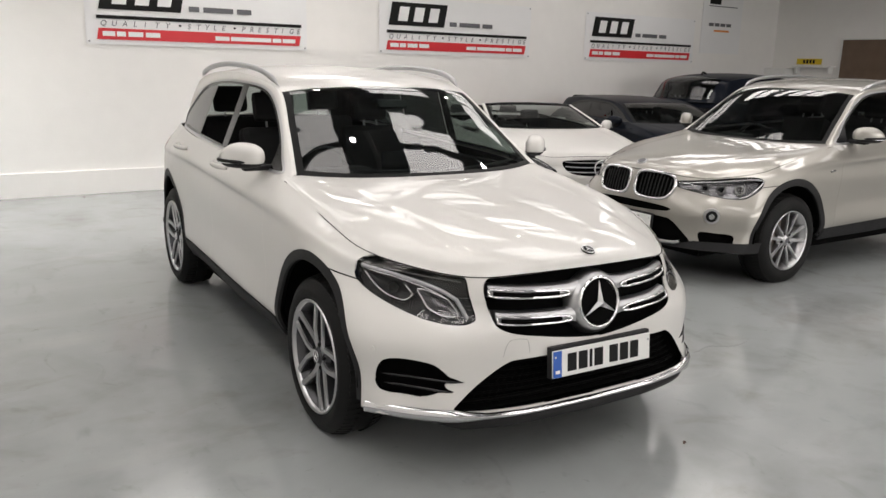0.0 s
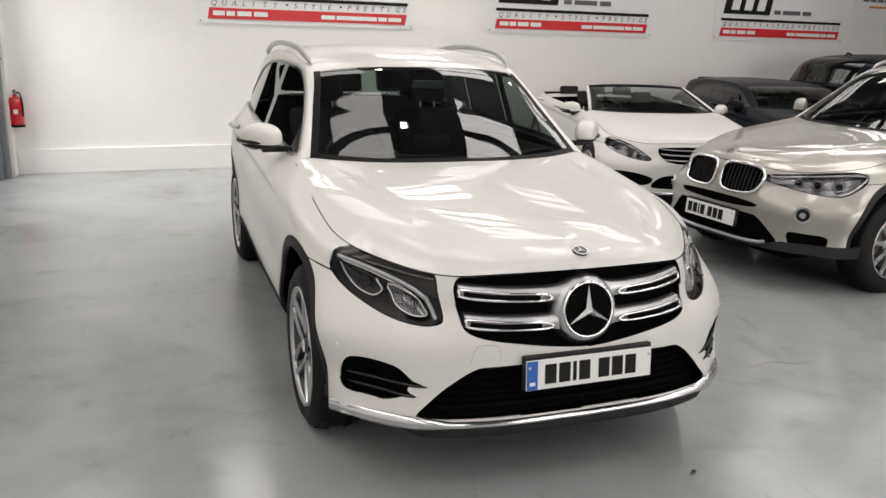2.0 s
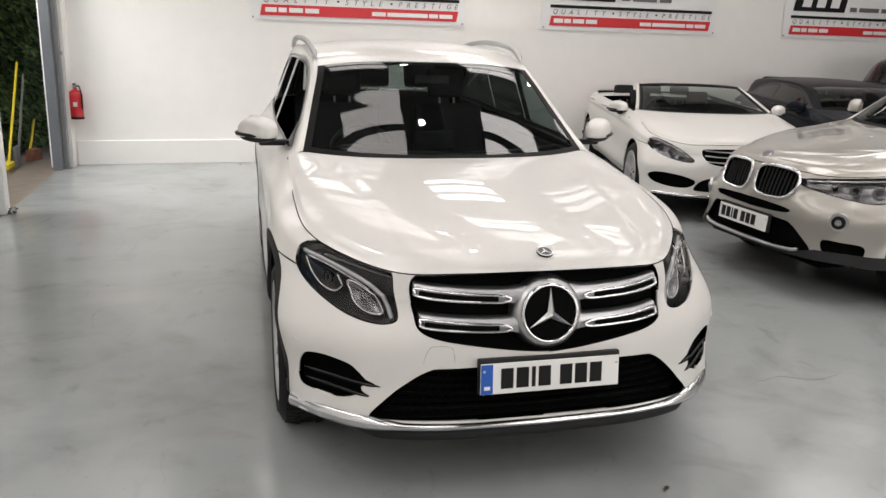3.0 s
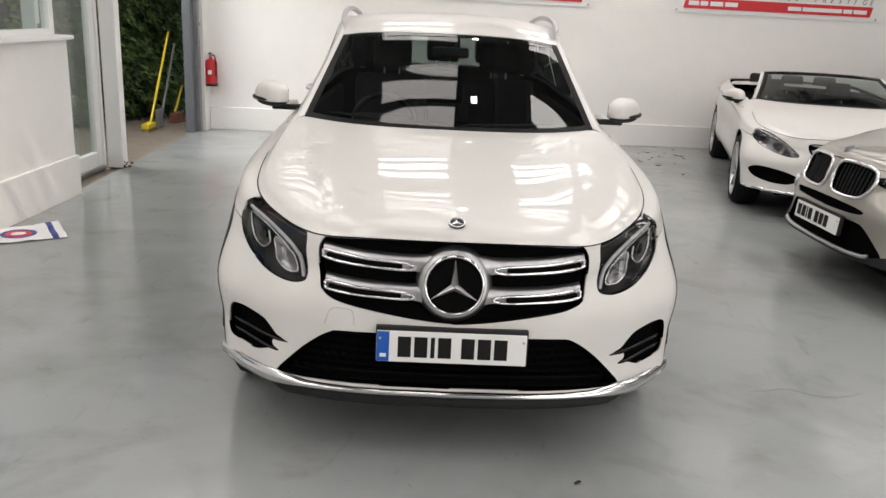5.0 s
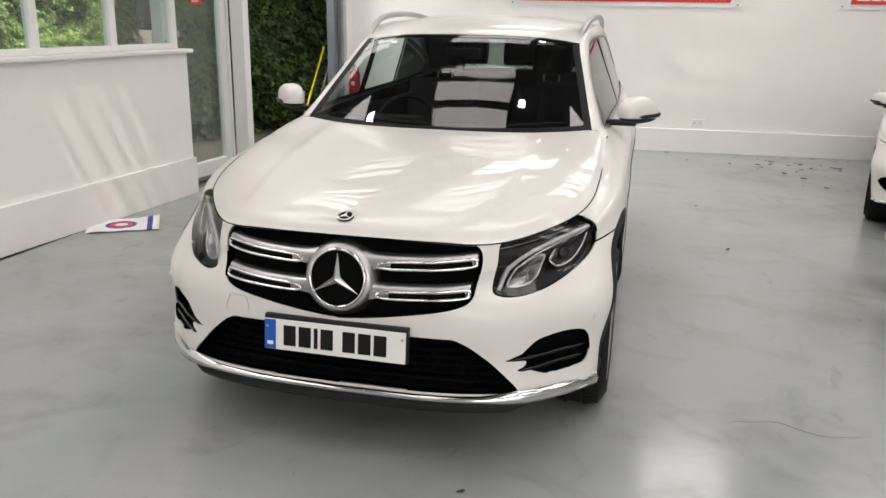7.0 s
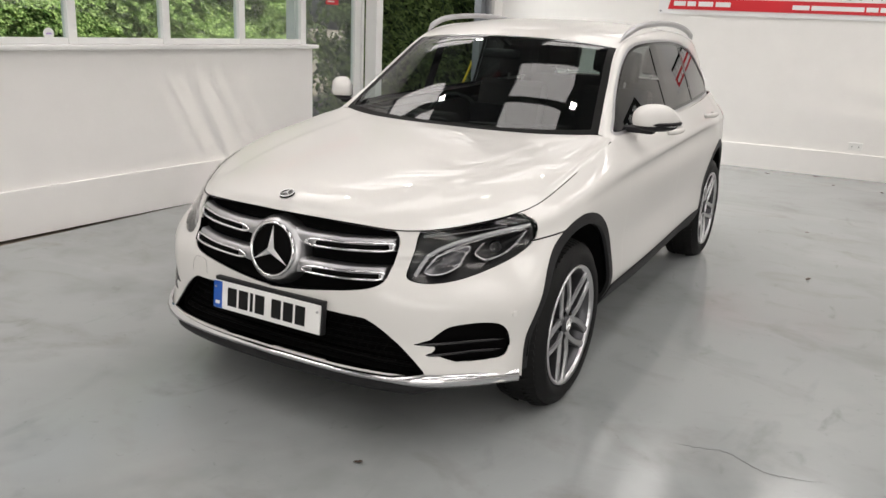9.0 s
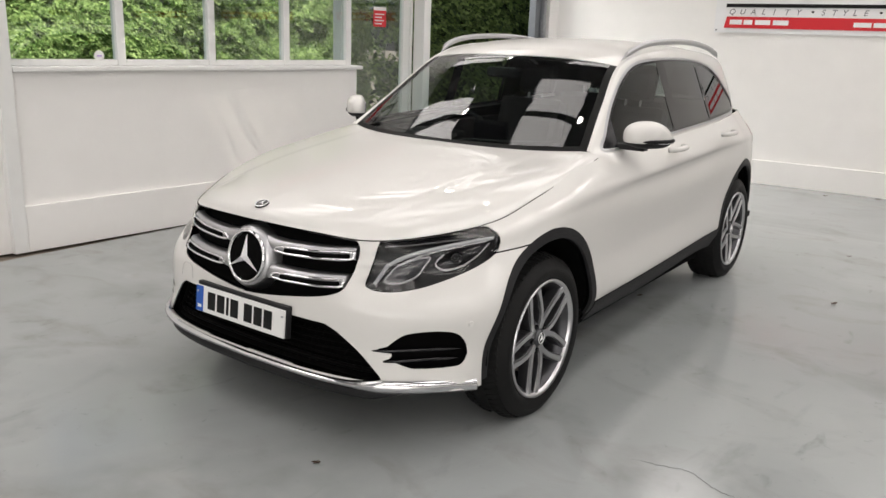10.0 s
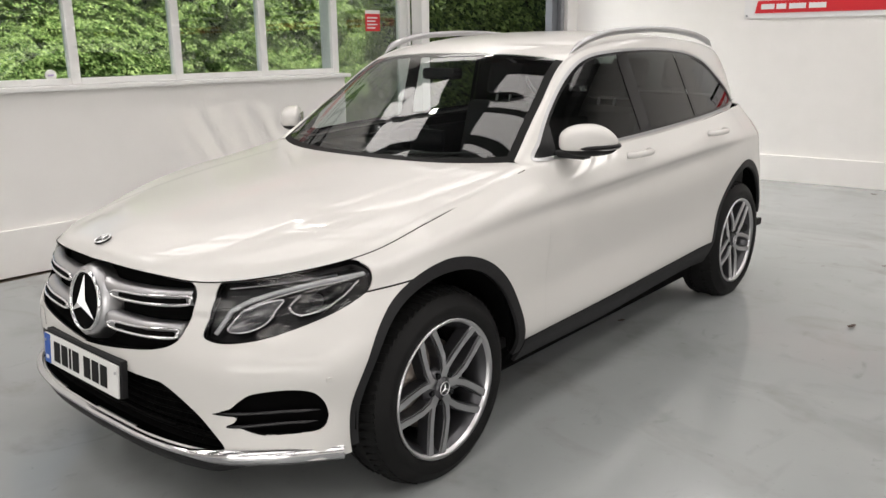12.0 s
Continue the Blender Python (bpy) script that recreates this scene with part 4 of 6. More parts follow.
def cabin(car, zb=1.03, wide=0.70, wheel_x=-0.36, open_top=False, seat_z=0.50):
    """Dashboard, steering wheel, seats and trim: all that shows through the glass."""
    bm = bmesh.new()
    rows = []
    for y, z in ((0.50, zb - 0.03), (0.72, zb - 0.005), (0.92, zb - 0.01), (1.0, zb - 0.06), (1.02, zb - 0.28)):
        rows.append([bm.verts.new((x, y + 0.10 * (abs(x) / wide) ** 2, z - 0.02 * (abs(x) / wide) ** 2)) for x in np.linspace(-wide, wide, 13)])
    for a, b in zip(rows, rows[1:]):
        for k in range(12):
            bm.faces.new((a[k], a[k + 1], b[k + 1], b[k]))
    part("dashboard", bm, LEATHER, car, smooth=True, edge=40)
    box("instrument_hood", wheel_x - 0.16, wheel_x + 0.16, 0.84, 1.0, zb - 0.03, zb + 0.035, LEATHER, car, 0.03)
    box("dash_screen", -0.11, 0.11, 0.93, 0.945, zb + 0.0, zb + 0.11, GLOSS_BLACK, car, 0.004)
    n = 40
    loop = [(wheel_x + 0.185 * math.cos(2 * math.pi * k / n), 1.16 + 0.185 * math.sin(2 * math.pi * k / n) * math.sin(radians(22)), zb - 0.06 + 0.185 * math.sin(2 * math.pi * k / n) * math.cos(radians(22))) for k in range(n)]
    sw = put("steering_wheel", sweep(loop, 0.015, 8, closed=True), GLOSS_BLACK, car)
    box("steering_boss", wheel_x - 0.17, wheel_x + 0.17, 1.11, 1.15, zb - 0.085, zb - 0.035, GLOSS_BLACK, sw, 0.012)
    box("cabin_floor", -0.86, 0.86, 0.3, 3.3, 0.36, 0.40, LEATHER, car)
    box("bulkhead", -0.84, 0.84, 0.42, 0.50, 0.36, zb - 0.04, DARK_LINER, car)
    for s in (-1, 1):
        box("door_card", s * 0.80 - 0.025, s * 0.80 + 0.025, 0.75, 3.0, 0.38, zb + 0.005, LEATHER, car, 0.01)
        seat(car, s * 0.36, 1.62, seat_z)
    if not open_top:
        seat(car, 0, 2.52, seat_z + 0.01, True)


def underside(car, arches, wb, r, paint_y=(-0.70, 3.4), half=0.925, tail=1.0):
    box("underbody", -0.66, 0.66, paint_y[0] + 0.22, paint_y[1], 0.22, 0.36, DARK_LINER, car, 0.03)
    # unseen wide box and nose tray, added to deepen the shade below
    box("underbody", -0.80, 0.80, arches[0][0] + r + 0.03, arches[1][0] - r - 0.03, 0.215, 0.34, DARK_LINER, car, 0.02)
    box("shade_tray", -0.60, 0.60, paint_y[0] + 0.01, paint_y[0] + 0.24, 0.215, 0.30, DARK_LINER, car, 0.02)
    for (ay, az) in arches:
        for s in (-1, 1):
            V, F = [], []
            n = 24
            for k in range(n + 1):
                a = radians(-1 + 182 * k / n)
                for xx in (0.50, half if ay < 1 else half * tail):
                    V.append((s * xx, ay + (r + 0.012) * math.cos(a), az + (r + 0.012) * math.sin(a)))
            for k in range(n):
                F.append((2 * k, 2 * k + 1, 2 * k + 3, 2 * k + 2))
            c0 = len(V)
            V.append((s * 0.50, ay, az))
            for k in range(n):
                F.append((2 * k, 2 * k + 2, c0))
            obj("wheel_well", V, F, DARK_LINER, car)


def estate(face, paint, res=1.0, lines=None, arches=((-0.04, 0.36), (2.84, 0.375)), arch=(0.408, 0.455), clad=True, wheels=("twin", 0.36, 0.256), turns=(0, 0, 0, 0), roofed=True, zfac=lambda z: z, hub_x=0.80, rear=None):
    """A five-door body in panels: bumper, wings, doors, quarters, bonnet, glass, roof and trim. Returns the car and its nose lines."""
    car = empty("car")
    L = lines or car_lines()
    q = lambda n: max(8, int(n * res))
    body, hood, top, house = loft(L["body"], q(300), q(96)), loft(L["hood"], q(120), q(70)), loft(L["top"], q(160), q(60)), loft(L["house"], q(170), q(64))
    hood = smooth_bonnet(hood, q(120), q(70))
    (fy, fz), (ry, rz) = arches
    r_in, r_out = arch
    liner = pushed(body, -0.014)
    skin = body
    for cy, cz in arches:
        liner, skin = cut(liner, ring(cy, cz, r_in))[1], cut(skin, ring(cy, cz, r_in))[1]
    if clad:
        for cy, cz in arches:
            piece, skin = cut(skin, lambda V: np.maximum(ring(cy, cz, r_out)(V) + 0.018 * np.clip((cy - V[:, 1]) / 0.3, 0, 1), np.where((cy > 1) & (V[:, 1] > cy), 0.45 - V[:, 2], -1.0)))
            piece = cut(piece, lambda V: 0.300 + 0.04 * (V[:, 1] > cy) - V[:, 2])[0]
            for s in (piece, mirrored(piece)):
                sheet("wheel_arch_trim", pushed(s, 0.003), BLACK_PLASTIC, car, -0.03, "black plastic wheel arch trim")
        piece, skin = cut(skin, lambda V: np.maximum(V[:, 2] - (0.395 + 0.03 * (V[:, 1] - 0.4) / 2.0), np.maximum(0.2 - V[:, 1], V[:, 1] - 2.6)))
        for s in (piece, mirrored(piece)):
            sheet("sill_trim", pushed(s, 0.008), BLACK_PLASTIC, car, -0.03, "black plastic sill trim")
    openings, lens = face["open"], None
    backs = []
    for outline, depth in openings:
        f = front(poly_sdf(outline, 0, 2))
        hole, skin = cut(skin, f)
        backs.append((hole, depth))
        liner = cut(liner, f)[1]
    lp_f = poly_sdf(face["lamp"], 0, 2)
    tip_f = lambda V: (V[:, 1] + face.get("lamp_back", 0.275)) * 0.8
    lamp_f = lambda V: (lp_f(V) + tip_f(V) + np.sqrt((lp_f(V) - tip_f(V)) ** 2 + 0.035 ** 2)) / 2 - 0.004
    lens, skin = cut(skin, lamp_f)
    liner = cut(liner, lamp_f)[1]
    put("body_liner", both(liner), DARK_LINER, car)
    for hole, depth in backs:
        if len(hole[1]):
            whole = both(hole) if np.min(hole[0][:, 0]) < 1e-6 else None
            for h in ([whole] if whole else [hole, mirrored(hole)]):
                rim = thick(h, -depth)
                put("grille_backing", (rim[0], rim[1][len(h[1]):], rim[2]), DARK_LINER, car)
    bumper, rest = split(skin, lambda V: np.maximum(V[:, 1] + 0.02, V[:, 2] - (zfac(0.785) + 0.10 * (V[:, 1] + 0.225) + 0.6 * np.clip(-0.36 - V[:, 1], 0, 0.2))))
    wing, rest = split(rest, slant(0.60, zfac(0.40), 0.665, zfac(1.05)))
    door_f, rest = split(rest, slant(1.70, zfac(0.40), 1.66, zfac(1.05)))
    door_r, quarter = split(rest, lambda V: np.maximum(slant(2.80, zfac(0.86), 2.86, zfac(1.10))(V), -(np.hypot(V[:, 1] - ry, V[:, 2] - rz) - r_out - 0.02)))
    sheet("front_bumper", both(bumper), paint, car)
    tail, quarter = cut(quarter, poly_sdf([(3.06, zfac(1.06)), (3.9, zfac(1.10)), (3.9, zfac(0.90)), (3.16, zfac(0.93)), (3.07, zfac(1.0))], 1, 2))
    for nm, s in (("front_wing", wing), ("front_door", door_f), ("rear_door", door_r), ("rear_quarter", quarter)):
        for k, sk in enumerate((s, mirrored(s))):
            ob = sheet(nm, sk, paint, car)
            if nm.endswith("door"):
                hy, hz = (1.40, 1.040) if nm == "front_door" else (2.305, 1.058)
                sd = 1 if k == 0 else -1
                pts = [(sd * 0.912, hy - 0.11, zfac(hz)), (sd * 0.945, hy - 0.075, zfac(hz) + 0.003), (sd * 0.948, hy + 0.05, zfac(hz) + 0.004), (sd * 0.912, hy + 0.10, zfac(hz) + 0.002)]
                put("door_handle", sweep(spline(pts, 20), 0.0155, 10, 1.0), paint, ob, "body-coloured pull handle")
    for sk in (tail, mirrored(tail)):
        sheet("tail_lamp", pushed(sk, 0.002), face.get("tail", TAIL_RED), car, -0.01, "red tail lamp")
    sheet("bonnet", both(cut(hood, lambda V: near_line(L["hood"][0], 0.0024)(V))[1]), paint, car, -0.012, "glossy painted bonnet")
    seam = spline([(x, y, z - 0.0004) for x, y, z in L["hood"][0]], 90)
    for sx in (1, -1):
        put("bonnet_seam", sweep(seam * [sx, 1, 1], 0.0022, 6), DARK_LINER, car)
    # greenhouse
    P = L["top"][0]
    xt, yt, zt = P[2]
    screen, roof = cut(top, lambda V: np.where(V[:, 1] > yt + 0.5, 1.0, V[:, 1] - (yt - 0.02) + 0.055 * (1 - (V[:, 0] / xt) ** 2)))
    frit, clear = cut(screen, near_line(P[:4], 0.038))
    foot = [p for p in (l[0] for l in reversed(L["top"]))]
    frit2, clear = cut(clear, near_line(foot, 0.032))
    put("windscreen", both(clear), SCREEN_GLASS, car, "dark clear windscreen reflecting roof lights").visible_shadow = False
    sheet("windscreen_edge", both(joined(frit, frit2)), FRIT, car, -0.004)
    if roofed:
        back, roof = cut(roof, lambda V: np.maximum(face.get("back_y", 3.05) - V[:, 1], np.maximum(V[:, 0] - 0.53, zfac(1.20) - V[:, 2])))
        sheet("roof", both(roof), paint, car)
        put("headlining", pushed(both(roof), -0.022), LEATHER, car, "dark cloth headlining")
        put("rear_window", both(back), SIDE_GLASS, car).visible_shadow = False
        d = poly_sdf(face["dlo"], 1, 2)
        win, frame_s = cut(house, d)
        for sk in (frame_s, mirrored(frame_s)):
            sheet("window_frame", sk, paint, car)
            put("pillar_lining", pushed(sk, -0.020), LEATHER, car)
        trim, win = cut(win, lambda V: -d(V) - 0.013)
        black, win2 = cut(win, lambda V: -d(V) - 0.026)
        b1, b2, c1, t1 = face["pillars"]
        pill, win2 = cut(win2, lambda V: np.minimum(np.abs(slant(*b1)(V)) - b2, np.minimum(np.abs(slant(*c1)(V)) - 0.020, slant(*t1)(V))))
        for sk in (trim, mirrored(trim)):
            sheet("window_trim", pushed(sk, 0.003), SATIN if clad else GLOSS_BLACK, car, -0.012, "satin metal window surround")
        for sk in (black, mirrored(black)):
            put("window_seal", sk, GLOSS_BLACK, car)
        sail, rest_p = cut(pill, slant(*t1))
        b_post, c_post = cut(rest_p, lambda V: slant(*b1)(V) - 0.2)
        for nm, sk in (("mirror_sail", sail), ("window_pillar", b_post), ("window_pillar", c_post)):
            sk = largest(sk)
            for pc in (sk, mirrored(sk)):
                if len(pc[1]):
                    put(nm, pc, PILLAR_GLOSS if nm != "mirror_sail" else GLOSS_BLACK, car, "polished black window pillar")
        wv = win2[0]
        # the panes share one even curve, so that their mirror images stay straight
        co = np.linalg.lstsq(np.stack([np.ones(len(wv)), wv[:, 1], wv[:, 1] ** 2, wv[:, 2]], 1), wv[:, 0], rcond=None)[0]
        nn = np.stack([np.ones(len(wv)), -(co[1] + 2 * co[2] * wv[:, 1]), np.full(len(wv), -co[3])], 1)
        win2 = (wv, win2[1], nn / np.linalg.norm(nn, axis=1, keepdims=True) * np.sign(np.sum(win2[2][:, 0])))
        g1, g2 = cut(win2, slant(*b1))
        g2, g3 = cut(g2, slant(*c1))
        for gl, mt in ((g1, TINT_GLASS if face.get("tint") else SIDE_GLASS), (g2, TINT_GLASS), (g3, TINT_GLASS)):
            for sk in (gl, mirrored(gl)):
                if face.get("lowered") and gl is not g3 and sk is not gl:
                    continue
                if len(sk[1]):
                    put("side_window", pushed(sk, -0.003), mt, car).visible_shadow = False
    # lamps
    for k, sk in enumerate((lens, mirrored(lens))):
        lo = put("headlamp", sk, LAMP_GLASS, car, "clear headlamp with a dark surround")
        lo.visible_shadow = False
        bowl = pushed(sk, -0.055)
        put("lamp_housing", bowl, face.get("housing", LAMP_DARK), lo)
        rimf = thick(sk, -0.055)
        put("lamp_wall", (rimf[0], rimf[1][2 * len(sk[1]):], rimf[2]), GLOSS_BLACK, lo)
        face["lamp_inside"](lo, sk, 1 if k == 0 else -1)
    style, R, rim_r = wheels
    rx, rear_y = rear or (hub_x, 2.873)
    for sx, hx, cy, tn in ((1, hub_x, 0, turns[0]), (-1, hub_x, 0, turns[1]), (1, rx, rear_y, turns[2]), (-1, rx, rear_y, turns[3])):
        wheel(car, sx * hx, cy, R, rim_r, 0.235, sx, style, tn)
    underside(car, arches, 2.873, r_in, half=0.905 if clad else 0.845, tail=0.93 if rear else 1.0)
    return car, L, body


def on_nose(skin, pts, push):
    """Lays front-view points (x, z) of one side on the nose of a half skin, pushed along its normal."""
    V, _, N = skin
    m = V[:, 1] < 0.1
    v, n = V[m], N[m]
    out = []
    for x, z in pts:
        d = (v[:, 0] - x) ** 2 + (v[:, 2] - z) ** 2
        k = np.argsort(d)[:4]
        w = 1 / (d[k] + 1e-6)
        w /= w.sum()
        p = (v[k] * w[:, None]).sum(0)
        nn = (n[k] * w[:, None]).sum(0)
        nn /= np.linalg.norm(nn)
        out.append(np.array([x, p[1], z]) + nn * push)
    return np.array(out)


TAIL_RED = mat("tail_lamp_red", (0.25, 0.01, 0.012), rough=0.08, coat=1.0)
SIDE_GLASS = glass_mat("side_glass", (0.72, 0.80, 0.77), 0.52)
LAMP_DARK = mat("lamp_dark_reflector", (0.005, 0.005, 0.0055), rough=0.3, spec=0.3)
LAMP_SILVER = mat("lamp_silver_housing", (0.22, 0.22, 0.23), rough=0.22, metal=0.9)
LAMP_BRIGHT = mat("lamp_reflector", (0.55, 0.55, 0.56), rough=0.2, metal=1.0)
DRL = mat("light_guide", (0.42, 0.43, 0.44), rough=0.2, coat=1.0)


def white_lamp_inside(lo, sk, s):
    half = sk if s > 0 else mirrored(sk)
    mir = np.array([s, 1, 1])

    def tube(name, pts, r, push, material, closed=False, n=60):
        p = on_nose(half, spline(pts, n, closed), push) * mir
        put(name, sweep(p, r, 8, closed=closed), material, lo)

    # light guide: along the brow and down the inner edge
    tube("light_guide", [(0.825, 0.838), (0.75, 0.822), (0.66, 0.792), (0.60, 0.757), (0.567, 0.715), (0.553, 0.678)], 0.0085, -0.022, DRL)
    tube("light_guide", [(0.815, 0.822), (0.74, 0.806), (0.665, 0.778), (0.62, 0.752)], 0.003, -0.018, LAMP_BRIGHT)
    # two modules with bright rims
    IN = [(0.580, 0.690), (0.605, 0.732), (0.650, 0.764), (0.690, 0.772), (0.683, 0.735), (0.668, 0.704), (0.625, 0.684)]
    OUT = [(0.712, 0.748), (0.722, 0.782), (0.775, 0.806), (0.826, 0.812), (0.812, 0.776), (0.785, 0.742), (0.742, 0.727)]
    tube("module_rim", IN, 0.0042, -0.022, LAMP_BRIGHT, True)
    tube("module_rim", OUT[3:] + OUT[:2], 0.0046, -0.022, LAMP_BRIGHT)
    tube("smoked_panel", [(0.556, 0.815), (0.60, 0.822), (0.68, 0.835), (0.76, 0.850)], 0.006, -0.045, LAMP_SILVER)

    def bowl(name, pts, mid, material, deep):
        ring_p = on_nose(half, spline(pts, 40, True), -0.023) * mir
        c = on_nose(half, [mid], -deep)[0] * mir
        k = len(ring_p)
        V = list(ring_p) + [p + (c - p) * 0.5 + (np.array([0, 0.012, 0])) for p in ring_p] + [c]
        F = [(a, (a + 1) % k, k + (a + 1) % k, k + a) for a in range(k)] + [(k + a, k + (a + 1) % k, 2 * k) for a in range(k)]
        obj(name, V, F, material, lo)

    bowl("reflector", IN, (0.637, 0.728), LAMP_SILVER, 0.052)
    bowl("reflector", OUT, (0.765, 0.772), LAMP_DARK, 0.052)
    p = on_nose(half, [(0.762, 0.770)], -0.034)[0] * mir
    disc("projector_lens", 0.024, 0.012, GLOSS_BLACK, lo, Matrix.Translation(tuple(p)) @ pose(0, 0, 0, 90, 0, s * 38), 24)
    for k in range(4):
        p = on_nose(half, [(0.618 + 0.012 * k, 0.695 + 0.002 * k), (0.622 + 0.012 * k, 0.742 + 0.002 * k)], -0.036) * mir
        put("reflector_rib", sweep(p, 0.0016, 5), GLOSS_BLACK, lo)


def outline(pts, n=140):
    return spline(pts, n, True)


ESTATE_DLO = outline([(0.72, 1.070), (1.20, 1.087), (1.75, 1.103), (2.30, 1.122), (2.80, 1.150), (2.985, 1.164), (2.96, 1.195), (2.78, 1.33), (2.58, 1.440), (2.32, 1.492), (1.95, 1.512), (1.58, 1.508), (1.35, 1.484), (1.16, 1.410), (0.965, 1.286), (0.80, 1.155)], 260)
ESTATE_PILLARS = ((1.66, 1.10, 1.62, 1.50), 0.052, (2.30, 1.10, 2.22, 1.50), (0.86, 1.06, 0.935, 1.30))


def lip_band(name, path, material, car):
    """A chrome blade along the bumper's foot: slim in the middle, broad at the corners."""
    V, F = [], []
    n = len(path)
    for i, p in enumerate(path):
        t = path[min(i + 1, n - 1)] - path[max(i - 1, 0)]
        o = np.array([t[1], -t[0], 0]) / np.hypot(t[0], t[1])
        if o @ np.array([p[0] * 0.4, -1, 0]) < 0:
            o = -o
        k = min(1.0, max(0.0, (abs(p[0]) - 0.52) / 0.12))
        h0, h1 = -0.010 - 0.008 * k, 0.014 + 0.016 * k
        for dz, out in ((h1, -0.004), (h1 - 0.003, 0.010), ((h0 + h1) / 2, 0.018), (h0 + 0.003, 0.013), (h0, -0.006)):
            V.append(p + o * out + np.array([0, 0, dz]))
    for i in range(n - 1):
        for j in range(5):
            F.append((i * 5 + j, i * 5 + (j + 1) % 5, (i + 1) * 5 + (j + 1) % 5, (i + 1) * 5 + j))
    F += [tuple(range(5)), tuple(range((n - 1) * 5 + 4, (n - 1) * 5 - 1, -1))]
    ob = obj(name, V, F, material, car, "chrome lower lip")
    ob.data.set_sharp_from_angle(angle=radians(75))
    return ob


def white_estate():
    spike = [(0.655, 0.447), (0.69, 0.474), (0.76, 0.486), (0.822, 0.480), (0.846, 0.452), (0.854, 0.405), (0.852, 0.368), (0.838, 0.346), (0.79, 0.340), (0.725, 0.338), (0.690, 0.350), (0.665, 0.362), (0.608, 0.360), (0.648, 0.380), (0.650, 0.398), (0.575, 0.402), (0.635, 0.425)]
    spike = [tuple(p) for p in spline(spike[:11], 44)] + spike[11:]
    spike = [(x + 0.006, z + 0.027) for x, z in spike]
    spike_d = []
    for a, b in zip(spike, spike[1:] + spike[:1]):
        spike_d += [a, tuple((np.array(a) + b) / 2)]
    face = dict(
        open=[(outline([(-0.35, 0.850), (0, 0.856), (0.35, 0.850), (0.45, 0.834), (0.487, 0.79), (0.478, 0.70), (0.45, 0.638), (0.30, 0.603), (0, 0.568), (-0.30, 0.603), (-0.45, 0.638)]), 0.06),
              (outline([(0, 0.525), (0.36, 0.52), (0.44, 0.505), (0.52, 0.445), (0.59, 0.375), (0.635, 0.322), (0.60, 0.316), (0.3, 0.314), (0, 0.314), (-0.3, 0.314), (-0.55, 0.36), (-0.44, 0.505)]), 0.07),
              (np.array(spike), 0.05)],
        lamp=outline([(0.548, 0.835), (0.64, 0.848), (0.75, 0.872), (0.825, 0.872), (0.858, 0.84), (0.855, 0.78), (0.805, 0.722), (0.705, 0.670), (0.61, 0.652), (0.545, 0.662), (0.528, 0.69), (0.538, 0.76)]),
        dlo=ESTATE_DLO, pillars=ESTATE_PILLARS, lowered=True, lamp_inside=white_lamp_inside)
    car, L, body = estate(face, WHITE_PAINT, 1.0, warp(car_lines(), taper_tail), arches=((-0.005, 0.362), (2.81, 0.375)), arch=(0.424, 0.470), turns=(5, 30, 20, 10), rear=(0.768, 2.82))
    mir = np.array([-1, 1, 1])

    def nose_full(pts, push, n=60):
        p = on_nose(body, spline(pts, n), push)
        return np.vstack([p[::-1] * mir, p[1:]])

    # chrome lip and black apron
    lp = spline([(x, y - 0.004, z + 0.008) for x, y, z in L["body"][0][:5]], 60)
    full = np.vstack([lp[::-1] * mir, lp[1:]])
    lip_band("chrome_lip", full, LIP_CHROME, car)
    put("lower_apron", sweep(full[np.abs(full[:, 0]) < 0.72] * [0.97, 1, 1] + np.array([0, 0.032, -0.036]), 0.030, 8, taper=True), BLACK_PLASTIC, car)
    # mouth: mesh slats and a splitter
    for k, z in enumerate((0.345, 0.375, 0.405, 0.435, 0.465, 0.495)):
        w = 0.60 - 0.95 * max(0, z - 0.34)
        p = nose_full([(0, z), (w * 0.5, z), (w, z)], -0.045, 30)
        put("mouth_slat", sweep(p, 0.004 if k else 0.010, 6), MESH_BLACK, car)
    for s in (-1, 1):
        for k in range(16):
            x0 = 0.03 + k * 0.034
            p = np.array([(s * (x0 + 0.02 * (j % 2)), -0.80 + 0.16 * max(0, x0 - 0.25) ** 1.3, 0.33 + 0.03 * j) for j in range(int(min(6.9, 2 + (0.60 - x0) * 20)))])
            if len(p) > 1:
                put("mesh_wire", sweep(p, 0.0020, 5), MESH_BLACK, car)
    # grille: a flared satin boss that carries the badge, four louvres with chrome-edged slots
    V, F = lathe([(0.098, 0.004), (0.104, 0.008), (0.112, 0.006), (0.121, -0.003), (0.129, -0.017), (0.134, -0.036), (0.136, -0.06)], 64)
    ob = obj("star_surround", V, F, SATIN, car, "satin silver boss round the badge")
    ob.matrix_local = Matrix.Translation((0, -0.832, 0.705)) @ pose(0, 0, 0, 0, 0, -90) @ pose(0, 0, 0, 0, -10, 0)
    V, F = lathe([(0.095, 0.004), (0.0965, 0.012), (0.100, 0.0155), (0.104, 0.0145), (0.107, 0.009), (0.108, 0.003)], 64)
    ob = obj("badge_ring", V, F, CHROME, car, "chrome ring")
    ob.matrix_local = Matrix.Translation((0, -0.832, 0.705)) @ pose(0, 0, 0, 0, 0, -90) @ pose(0, 0, 0, 0, -10, 0)
    star_mark(car, Matrix.Translation((0, -0.848, 0.705)) @ pose(0, 0, 0, 80), 0.098, "grille_star", ring_on=False)
    disc("star_back", 0.098, 0.012, DARK_LINER, car, Matrix.Translation((0, -0.834, 0.705)) @ pose(0, 0, 0, 80))
